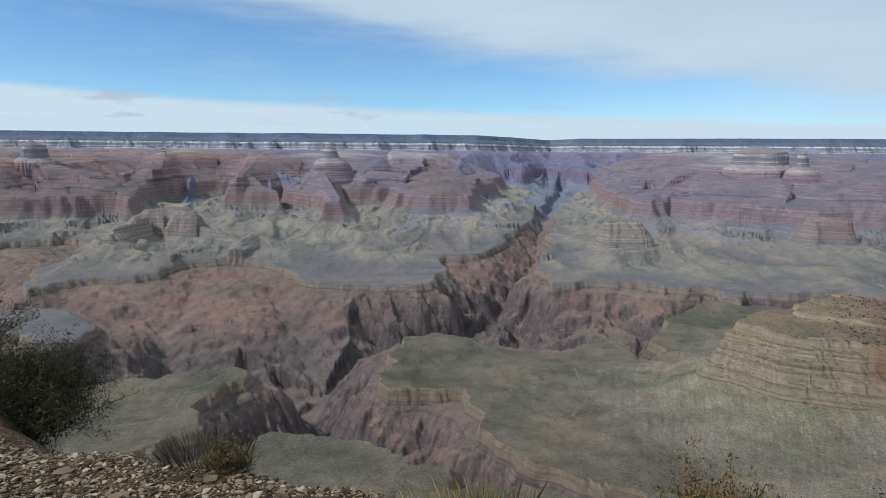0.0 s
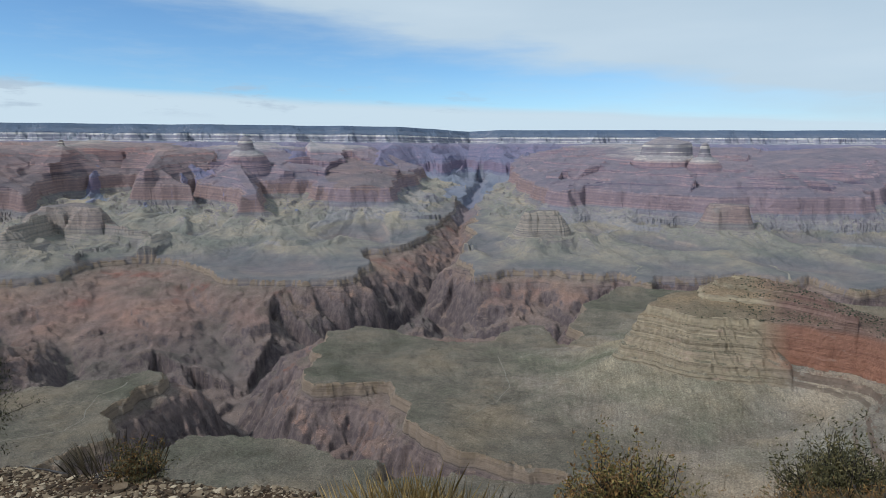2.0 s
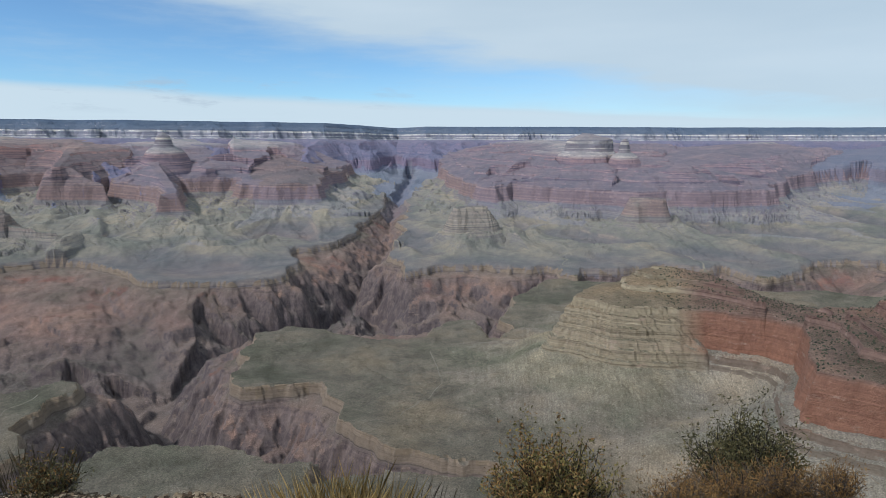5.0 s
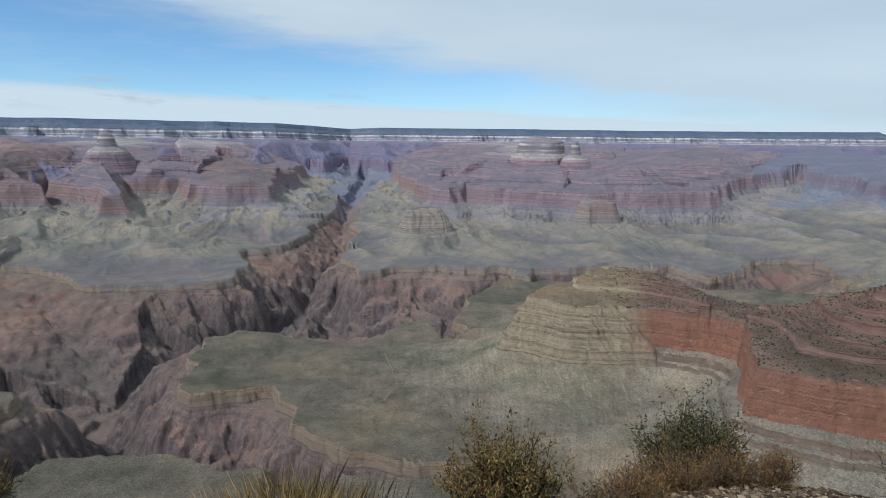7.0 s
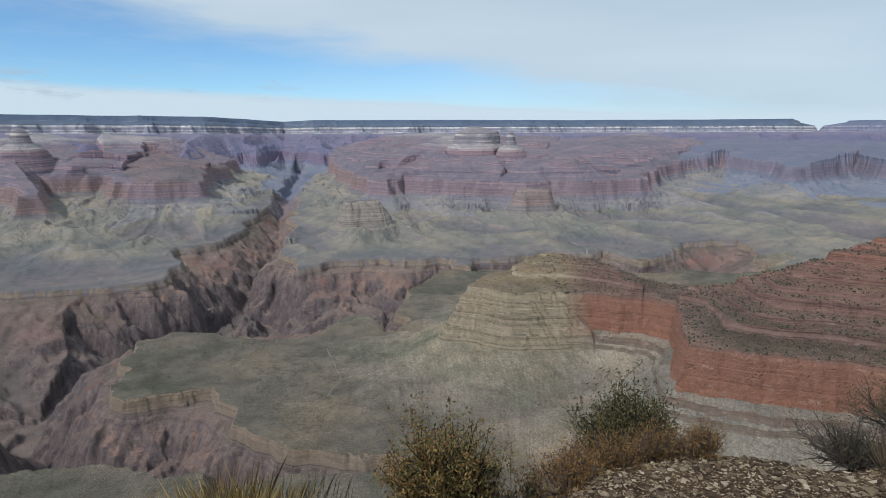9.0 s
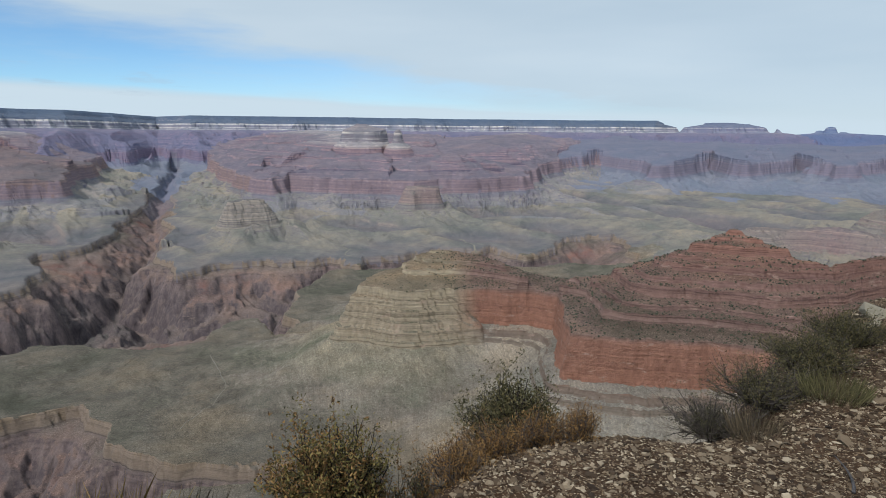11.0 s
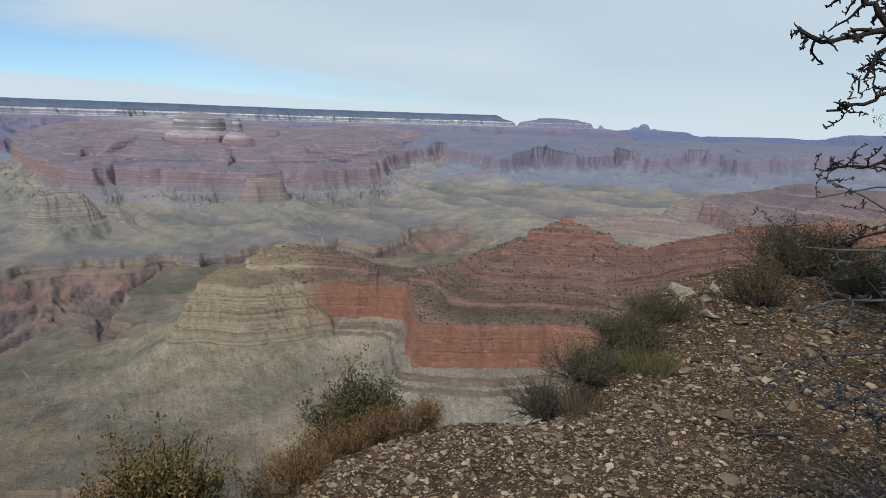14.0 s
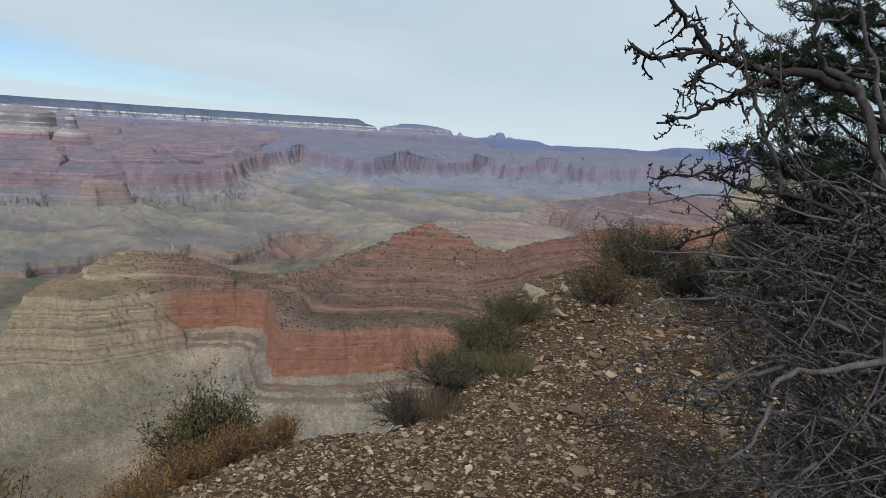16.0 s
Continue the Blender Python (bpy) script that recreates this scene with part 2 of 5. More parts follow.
SOIL = [(z_, (c_[0] * 1.07, c_[1], c_[2]) if z_ < -930 else c_) for z_, c_ in [(-1450, (0.14, 0.116, 0.11)), (-1150, (0.165, 0.13, 0.118)), (-1080, (0.18, 0.128, 0.108)), (-1015, (0.175, 0.146, 0.116)), (-985, (0.146, 0.137, 0.108)),
        (-966, (0.164, 0.15, 0.117)), (-945, (0.232, 0.21, 0.167)), (-870, (0.295, 0.265, 0.22)), (-800, (0.27, 0.236, 0.195)), (-640, (0.188, 0.13, 0.104)),
        (-420, (0.18, 0.11, 0.086)), (-310, (0.27, 0.185, 0.145)), (-290, (0.40, 0.35, 0.28)), (-160, (0.20, 0.19, 0.145)), (-60, (0.10, 0.11, 0.078)), (-8, (0.045, 0.058, 0.038))]]
FOREST = [(z_, c_) for z_, c_ in STRATA if z_ < -340] + [(-338, (0.27, 0.18, 0.145)), (-322, (0.74, 0.67, 0.55)), (-172, (0.78, 0.71, 0.58)), (-160, (0.12, 0.125, 0.095)), (-124, (0.085, 0.10, 0.07)), (-112, (0.36, 0.33, 0.26)), (-90, (0.35, 0.32, 0.25)), (-78, (0.10, 0.115, 0.08)), (0, (0.06, 0.075, 0.05))]
WOODED = [(z_, c_) for z_, c_ in SOIL if z_ < -345] + [(-338, (0.22, 0.165, 0.135)), (-318, (0.56, 0.50, 0.41)), (-290, (0.56, 0.50, 0.41)), (-180, (0.13, 0.13, 0.10)), (-8, (0.045, 0.06, 0.04))]
SOIL_GORGE = [(-1450, (0.16, 0.13, 0.12)), (-1200, (0.185, 0.143, 0.124)), (-1120, (0.225, 0.148, 0.122)), (-1040, (0.225, 0.163, 0.132)), (-1000, (0.21, 0.175, 0.138)), (-960, (0.20, 0.18, 0.138)), (0, (0.2, 0.18, 0.14))]
# less blue, so warmer, foot-slope soil on the far side
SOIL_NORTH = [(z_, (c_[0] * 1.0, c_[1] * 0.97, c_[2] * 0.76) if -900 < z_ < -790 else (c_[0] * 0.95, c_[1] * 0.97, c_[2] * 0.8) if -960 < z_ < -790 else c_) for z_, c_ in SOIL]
rock_near = canyon_material("bedded_rock", STRATA, SOIL, 0.9, 0.0, (0.3, 0.3, 0.3), 0.6, 0.0, 0.25)
# red wall shifted from red towards blue on the far side
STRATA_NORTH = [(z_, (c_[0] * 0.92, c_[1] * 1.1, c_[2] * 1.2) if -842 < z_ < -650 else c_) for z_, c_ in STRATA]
# pale scree spills below the white summits
STRATA_PALE = [(z_, c_) for z_, c_ in STRATA_NORTH if z_ < -400] + [(-372, (0.27, 0.155, 0.12)), (-345, (0.38, 0.31, 0.25)), (-300, (0.58, 0.51, 0.41)), (-165, (0.54, 0.475, 0.375)), (-130, (0.30, 0.24, 0.19)), (0, (0.34, 0.28, 0.22))]
SOIL_PALE = [(z_, c_) for z_, c_ in SOIL_NORTH if z_ < -430] + [(-372, (0.21, 0.145, 0.118)), (-345, (0.34, 0.28, 0.225)), (-200, (0.46, 0.405, 0.325)), (-150, (0.28, 0.23, 0.18))]
# mauve to blue haze mixed into these base colours, mostly more with distance
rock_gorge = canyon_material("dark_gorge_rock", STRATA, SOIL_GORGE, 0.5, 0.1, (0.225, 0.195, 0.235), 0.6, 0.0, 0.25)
rock_pale = canyon_material("hazed_white_capped_rock", STRATA_PALE, SOIL_PALE, 0.3, 0.34, (0.24, 0.258, 0.39), 0.0, 0.7)
rock_north = canyon_material("hazed_bedded_rock", STRATA_NORTH, SOIL_NORTH, 0.6, 0.26, (0.24, 0.255, 0.345), 0.0, 0.0)
rock_mid = canyon_material("haze_mauve_rock", STRATA, SOIL, 0.3, 0.66, (0.185, 0.22, 0.315))
rock_rim = canyon_material("hazed_rim_rock", FOREST, WOODED, 0.3, 0.46, (0.145, 0.20, 0.35), 0.0, 0.6)
rock_haze = canyon_material("haze_violet_rock", STRATA, SOIL, 0.2, 0.6, (0.165, 0.195, 0.335), 0.0, 0.5)
rock_east = canyon_material("haze_blue_rock", STRATA, SOIL, 0.2, 0.74, (0.115, 0.175, 0.325), 0.0, 0.5)


# ---- the canyon: plan of ridges and gorges, worn back bed by bed ----
def lattice(ix, iy, seed):
    h = (ix * 374761393 + iy * 668265263 + seed * 974711) & 0x7FFFFFFF
    h = ((h ^ (h >> 13)) * 1274126177) & 0x7FFFFFFF
    return (h ^ (h >> 16)) & 0xFFFF


GRADS = np.array([(math.cos(i * math.tau / 64), math.sin(i * math.tau / 64)) for i in range(64)])


def grain(x, y, size, seed=0):
    """Smooth gradient noise, about -0.7 to 0.7."""
    x, y = x / size, y / size
    fx, fy = np.floor(x), np.floor(y)
    ix, iy = fx.astype(np.int64), fy.astype(np.int64)
    ux, uy = x - fx, y - fy
    sx_, sy_ = ux * ux * ux * (ux * (ux * 6 - 15) + 10), uy * uy * uy * (uy * (uy * 6 - 15) + 10)

    def corner(i, j):
        g = GRADS[lattice(ix + i, iy + j, seed) & 63]
        return g[..., 0] * (ux - i) + g[..., 1] * (uy - j)

    a = corner(0, 0) * (1 - sx_) + corner(1, 0) * sx_
    b = corner(0, 1) * (1 - sx_) + corner(1, 1) * sx_
    return a * (1 - sy_) + b * sy_


# setback from the rim (m) and height of the rock column (m)
SETBACK = [-6000, 0, 10, 30, 40, 120, 140, 160, 285]
COLUMN = [12, 0, -30, -45, -90, -160, -285, -300, -342]
LEDGES = [(5, 16), (28, 7), (3, 14), (36, 10), (6, 30), (40, 12), (3, 12), (26, 7), (6, 26), (44, 13), (4, 18), (30, 9), (6, 34), (42, 13), (4, 16), (30, 8), (5, 25), (62, 18)]
for run_, fall_ in LEDGES:
    SETBACK.append(SETBACK[-1] + run_)
    COLUMN.append(COLUMN[-1] - fall_)
COLUMN[-1] = -640
WALL_TOP = SETBACK[-1]
SETBACK += [WALL_TOP + v for v in (20, 46, 60, 66, 92, 98, 118, 270, 540, 1500, 5000)]
COLUMN += [-788, -798, -806, -828, -834, -850, -858, -926, -966, -986, -1005]
# where the cap is gone the wall breaks into ledges
LEDGE_Q = [q_ for q_ in SETBACK if q_ <= WALL_TOP] + [WALL_TOP + v for v in (6, 30, 35, 50, 56, 74, 80, 92, 98, 110, 116, 130, 300, 580, 1500, 5000)]
LEDGE_Z = COLUMN[: SETBACK.index(WALL_TOP) + 1] + [-672, -680, -712, -718, -756, -762, -792, -797, -832, -838, -852, -858, -926, -966, -986, -1005]


# far off the ledges are taken together into a few tiers
FAR_Q = [q_ for q_ in SETBACK if q_ <= 285]
FAR_Z = COLUMN[: len(FAR_Q)]
for step_ in range(7):
    for run_, fall_ in ((6, 19 if step_ % 2 else 11), (48.3, 27.6)):
        FAR_Q.append(FAR_Q[-1] + run_)
        FAR_Z.append(FAR_Z[-1] - fall_)
FAR_Q += [WALL_TOP + v for v in (46, 80, 118, 270, 540, 1500, 5000)]
FAR_Z += [-782, -822, -858, -926, -966, -986, -1005]


# on the north side the foot slopes are long, even and hollow
TALUS_Q = [0, 130, 420, 800, 1700, 9000]
TALUS_E = [0, 150, 400, 720, 1300, 4500]


def setback_of(z):
    return np.interp(-np.asarray(z, float), [-c for c in COLUMN], SETBACK)


def bearing(a, d):
    return d * math.sin(radians(a)), d * math.cos(radians(a))


# bearing, distance, crest height in the rock column, half width of the top
RIDGES = {
    "red_ridge": [
        [(27.2, 2790, -690, 20, 0), (30, 2850, -610, 20, 0), (32.5, 2950, -545, 6, 0), (35, 2930, -538, 8, 0), (36.5, 2880, -545, 10, 0.3), (38.7, 2760, -560, 15, 1), (42, 2560, -585, 12, 1), (45.7, 2480, -592, 10, 1), (52, 2480, -484, 8, 1),
         (55.4, 2495, -414, 6, 1), (58.8, 2579, -338, 4, 1), (63.2, 2500, -415, 8, 1), (65.9, 2503, -440, 8, 1), (69.2, 2780, -425, 8, 1), (72.9, 3000, -395, 10, 1), (80.4, 3250, -345, 20, 1)]],
    "spired_butte": [
        [(-42, 8300, -330, 50), (-36, 8500, -300, 30), (-33.2, 8600, -335, 8), (-30, 8000, -420, 30), (-28, 7600, -570, 60)],
        [(-33.2, 8600, -320, 20), (-31.5, 7780, -560, 90)], [(-29, 7900, -500, 30), (-26.8, 7400, -620, 50)], [(-36, 8500, -300, 30), (-40, 12500, -270, 60)]],
    "low_mesa": [[(-25.2, 6300, -640, 45, 0.3), (-23.4, 6350, -628, 70, 0.45), (-22, 6150, -640, 50, 0.3)], [(-25.6, 6150, -760, 15, 0), (-28.2, 5800, -815, 15, 0)], [(-22, 6150, -800, 15, 0.3), (-18.5, 5800, -850, 20, 0)]],
    "stepped_butte": [[(-23.9, 9500, -195, 30), (-24.6, 8800, -450, 90), (-23.7, 8500, -610, 60)], [(-23.9, 9500, -300, 30), (-22, 10500, -300, 60), (-21, 12800, -270, 60)]],
    "red_butte": [[(-16.5, 9500, -330, 60), (-17.9, 7850, -450, 30), (-18, 7500, -600, 110)]],
    "pyramid_butte": [
        [(-10.2, 8700, -385, 40), (-11, 8200, -470, 50), (-10, 7100, -600, 50), (-9.4, 6500, -640, 30)],
        [(-11, 8200, -480, 40), (-13.4, 7700, -625, 50)], [(-10.2, 8700, -390, 30), (-8, 8800, -430, 40), (-5, 7450, -620, 60)],
        [(-10.2, 8700, -395, 30), (-7, 10600, -430, 60), (-5.2, 10600, -420, 40), (-4.7, 10600, -250, 8)], [(-10.2, 8700, -390, 20), (-9.6, 10200, -330, 30), (-9, 12000, -290, 60)]],
    "long_mesa": [[(-3, 12200, -290, 60), (-3, 10800, -360, 40), (-1, 8600, -520, 90), (0.3, 7050, -630, 90)], [(-1, 9300, -500, 90), (3, 8600, -560, 60), (4.7, 8200, -630, 60)]],
    "small_mesa": [[(15.0, 5560, -668, 45, 0), (16, 5600, -650, 50, 0), (17.2, 5620, -668, 45, 0)]],
    "white_capped_temple": [
        [(29.7, 7900, -385, 40), (28.3, 8000, -385, 40), (26.9, 8150, -335, 45), (25.2, 8400, -340, 60), (22, 8800, -345, 60), (19, 8300, -520, 60), (18.4, 7050, -630, 60)],
        [(19, 7300, -620, 60), (22, 7300, -560, 70), (25, 7450, -470, 80), (29.5, 7750, -380, 40), (34, 8100, -430, 50), (38, 7900, -520, 60), (41, 7700, -610, 60)], [(25.2, 8400, -345, 60), (24, 10500, -340, 60), (22, 14500, -280, 60)], [(34, 8100, -430, 30), (38, 11000, -420, 60), (42, 16000, -300, 60)]],
    "white_pyramid": [[(29.5, 7700, -132, 8), (29.58, 7720, -132, 8)]],
    "cream_pyramid": [[(-10.15, 8500, -112, 6), (-10.1, 8520, -112, 6)]],
    "pale_summit": [[(25.9, 8000, -88, 6), (26.8, 8000, -92, 6)]],
    "pale_spire": [[(-33.05, 8500, -98, 4), (-32.97, 8520, -98, 4)]],
    "red_capped_butte": [[(30.6, 6350, -645, 40, 0.8), (32.8, 6350, -640, 45, 0.8)]],
    "sloping_red_mesa": [[(60.4, 4750, -705, 60, 0.2), (64, 4850, -668, 30, 0.7), (66.2, 4850, -636, 12, 1), (68.4, 4800, -690, 40, 0.4), (70.5, 4800, -720, 40, 0.2)]],
    "dark_ridge": [[(69.8, 6000, -650, 20, 0.5), (74, 5700, -545, 10, 1), (77.6, 5400, -410, 8, 1), (80, 5300, -430, 15, 1), (86, 5100, -370, 40, 1), (95, 5000, -300, 60, 1)]],
    "west_spur": [[(57.5, 17000, -500, 150), (57, 13000, -480, 150), (56, 10200, -540, 150), (54, 8700, -615, 120), (52.2, 8300, -640, 50)], [(56, 10200, -560, 150), (60, 8900, -600, 120), (61.6, 8350, -638, 70)], [(50, 15500, -320, 200), (47, 10500, -560, 150)]],
    "middle_spur": [[(62.5, 16500, -450, 200), (63, 11500, -540, 150), (64.5, 9200, -620, 90)], [(63, 11500, -560, 100), (66, 10000, -620, 90)]],
    "east_spur": [[(68, 16500, -470, 100), (69.5, 11500, -540, 150), (69, 9000, -620, 80)], [(73, 15000, -440, 100), (74, 10500, -590, 200), (75, 8200, -640, 80)]],
    "flat_topped_butte": [[(56.0, 17600, -62, 60), (59.1, 17600, -62, 60)], [(54.7, 17800, -300, 60), (60.6, 17700, -480, 60)]],
    "far_spire": [[(63.2, 18000, -340, 30), (64.0, 18000, -235, 40), (64.6, 18000, -205, 30), (64.9, 18000, -130, 15), (65.2, 18000, -205, 30), (65.9, 18000, -260, 30), (66.8, 18000, -380, 60)], [(61.9, 18000, -480, 30), (63.2, 18000, -340, 30)]],
}
# gentler flanks
SUMMITS = ("white_pyramid", "cream_pyramid", "pale_summit", "pale_spire")
EASE = {"white_pyramid": 0.8, "cream_pyramid": 0.72, "pale_summit": 0.6, "pale_spire": 0.9, "flat_topped_butte": 0.28, "far_spire": 0.3, "west_spur": 0.6, "middle_spur": 0.6, "east_spur": 0.5, "low_mesa": 1.3, "small_mesa": 1.5, "red_capped_butte": 1.4, "sloping_red_mesa": 0.6, "dark_ridge": 0.8}
# north rim: bearing and distance of its edge
RIM_A = [-180, -70, -50, -35, -23, -9.3, 3, 6, 9.5, 12, 25, 35, 45, 52, 53, 54.5, 56, 60, 180]
RIM_D = [99999, 15000, 12500, 13600, 12700, 11900, 12300, 13600, 16500, 14700, 14700, 15700, 16500, 17000, 17500, 17900, 18400, 99999, 99999]
# far eastern plateau
EAST_A = [66, 68, 70, 78, 79, 80.5, 100, 104]
EAST_Z = [-500, -440, -420, -425, -350, -290, -290, -500]
# south rim, under and behind the camera
SOUTH = [(-9000, -3500, 0, 1800), (-2600, -1900, 0, 1200), (0, -700, 0, 690), (1500, -1300, 0, 800), (3000, -700, 0, 500), (3080, 60, -40, 60), (3060, 200, -110, 20)]
# plan of the red wall's edge round the near ridge
WALL_EDGE = [(25.6, 2640), (29.2, 2540), (33.5, 2590), (36.7, 2610), (42, 2600), (44.3, 2540), (44.9, 2450), (45.2, 2045), (52.6, 2030), (57.6, 2100), (62.5, 2080), (67, 2100), (69.3, 2560), (74, 2880),
             (80, 2950), (90, 3000), (90, 3900), (80, 3700), (70, 3250), (63, 2950), (56, 2950), (48, 2760), (42, 2900), (36, 3120), (31, 3120), (27.5, 2900)]
# the red wall's edge on the far side, west and east of the side canyon
NORTH_WALL = [(-60, 8200), (-45, 7900), (-35.3, 7600), (-31.3, 7550), (-28.6, 7550), (-26.5, 7230), (-26, 8200), (-23.5, 8800), (-22.2, 9000), (-19.2, 9100), (-19, 7850), (-17.2, 7820), (-15.4, 7690), (-15, 8320),
              (-13.7, 8650), (-13.5, 7880), (-11.4, 7500), (-10.1, 6550), (-9.3, 6600), (-9.3, 8150), (-6.9, 8150), (-4.5, 8120), (-4.3, 7350), (-1.3, 7300), (2.3, 7300), (4.2, 9000), (5.2, 11800), (8, 13000), (8, 19000), (-60, 19000)]
EAST_WALL = [(12.6, 12500), (13.9, 9500), (14.9, 7750), (18.2, 7000), (20.2, 7200), (24.6, 7000), (28, 6900), (31, 6850), (34.2, 7000), (38.2, 7200), (41.3, 7450), (41.9, 8150), (43.5, 9500), (47, 10600), (50, 9900), (52.4, 8900), (54, 9000), (56.5, 10300),
             (59, 9300), (61, 9500), (63, 10600), (65.5, 9500), (67, 9700), (69.5, 10800), (73, 9700), (78, 11000), (100, 12000), (100, 19000), (12.6, 19000)]
LONE = ("low_mesa", "small_mesa", "red_capped_butte", "sloping_red_mesa", "dark_ridge", "white_pyramid", "cream_pyramid", "pale_summit", "pale_spire", "flat_topped_butte", "far_spire")
# brown sandstone lip of the inner gorge: north side, up the side canyon and back, then the south side
NORTH_LIP = [(-75, 6500), (-50, 7000), (-35.5, 6900), (-31, 6900), (-27, 6100), (-31, 6050), (-33.3, 5600), (-34.2, 5000), (-31.5, 5200), (-27, 5140), (-24.4, 5210), (-22.6, 5520), (-19.3, 5580), (-15.5, 5390),
             (-14.4, 5090), (-11.3, 4650), (-9, 4500), (-5.6, 4460), (-1, 4600), (0.3, 4920), (-0.1, 5490), (3.8, 5590), (6.2, 6420), (6.9, 7000), (8.4, 8400), (9.8, 10500), (10.4, 12400)]
EAST_LIP = [(11, 12400), (10.9, 10500), (10.3, 7400), (9.5, 6000), (8.8, 5150), (10.1, 4570), (13.2, 4750), (17.9, 4880), (20.4, 4720), (24.9, 4800), (25.7, 4480), (26.4, 4800), (33, 4980),
            (38.6, 5120), (41.4, 4820), (45, 5600), (48.5, 5860), (50.3, 5300), (51.6, 4900)]
SOUTH_LIP = [(50, 4750), (46, 4720), (40, 4480), (35, 4450), (29, 4450), (23, 4350), (20.5, 4050), (19.2, 3500), (18.6, 3080), (17.6, 3020), (16.6, 3350), (15, 3360), (12, 3140), (9.9, 3065), (7.8, 3110),
             (4.7, 3210), (-0.2, 3350), (-3.4, 3250), (-5, 3060), (-5.4, 2700), (-4.4, 2459), (-1.2, 2485), (1.2, 2515), (2.1, 2290), (4.3, 2095), (5.9, 1980), (8.2, 1890), (11.9, 1860), (17.5, 1870), (20, 1850)]
WEST_LIP = [(20, 1790), (14, 1740), (8, 1690), (1.1, 1700), (-1.2, 1870), (-5.6, 2060), (-12, 2125), (-16.1, 2120), (-19.1, 2085), (-25, 2030), (-36, 1990), (-36, 2060), (-27, 2220), (-23.8, 2290), (-21.2, 2330),
            (-21.3, 2520), (-19.4, 2790), (-19.8, 2950), (-23, 2935), (-26.7, 2880), (-30.5, 2870), (-45, 2900), (-75, 3000)]
ISLAND = [(-29.5, 3930), (-31.7, 3730), (-33, 3700), (-35, 4000), (-60, 4200), (-60, 4700), (-36, 4610), (-33.8, 4490), (-30.4, 4180)]
# beds of the streams: bearing, distance, height of the bed
STREAMS = [
    [(-75, 4200, -1390), (-50, 3750, -1400), (-36, 3400, -1400), (-28, 3330, -1400), (-20, 3350, -1405), (-14, 3450, -1405), (-9, 3700, -1410), (-3, 4150, -1410), (2, 4480, -1410), (5.2, 4730, -1410), (6.6, 4600, -1408), (9, 4050, -1405),
     (13, 3850, -1400), (18, 3950, -1390), (24, 4550, -1370), (33, 4700, -1360), (40, 4680, -1330), (45, 5000, -1250), (48.5, 5500, -1090)],
    [(5.2, 4730, -1400), (6, 5100, -1300), (8.1, 5750, -1200), (8.4, 6700, -1150), (9.2, 8400, -1110), (10.2, 10500, -1070), (10.7, 12300, -1045)],
    [(-11, 3480, -1405), (-12.5, 2800, -1350), (-10, 2450, -1320), (-5, 2240, -1270), (0, 2010, -1200), (5, 1830, -1130), (12, 1790, -1080), (19, 1815, -1030)],
    [(-13, 2650, -1330), (-18, 2350, -1230), (-22, 2190, -1150), (-30, 2090, -1080), (-36, 2025, -1040)],
    [(16, 3900, -1390), (17.3, 3300, -1150), (17.9, 3060, -1040)],
    [(-24, 3340, -1400), (-25, 4300, -1190), (-21, 5350, -1060)],
    [(-33, 3400, -1400), (-28.5, 4500, -1180), (-36, 4950, -1120), (-38, 5600, -1090), (-31, 6300, -1060)],
    [(-11, 3560, -1400), (-14, 4300, -1160), (-17, 5200, -1060)],
]


def along(px_, py_, a, b):
    """Distance to the segment a-b, share of the way along it, and side (+1 is left)."""
    dx, dy = b[0] - a[0], b[1] - a[1]
    t = np.clip(((px_ - a[0]) * dx + (py_ - a[1]) * dy) / (dx * dx + dy * dy), 0, 1)
    ex, ey = px_ - a[0] - t * dx, py_ - a[1] - t * dy
    return np.hypot(ex, ey), t, dx * ey - dy * ex


def fold(x, y, size, seed):
    """Sharp-crested noise, 0 to about 0.7."""
    return np.abs(grain(x, y, size, seed))


def outline(x, y, pts):
    """Distance to a closed outline and whether a place lies inside it."""
    d, inside = np.full(x.shape, 1e9), np.zeros(x.shape, bool)
    for (x0, y0), (x1, y1) in zip(pts, pts[1:] + pts[:1]):
        d = np.minimum(d, along(x, y, (x0, y0), (x1, y1))[0])
        if y0 != y1:
            inside ^= ((y0 > y) != (y1 > y)) & (x < (x1 - x0) * (y - y0) / (y1 - y0) + x0)
    return d, inside


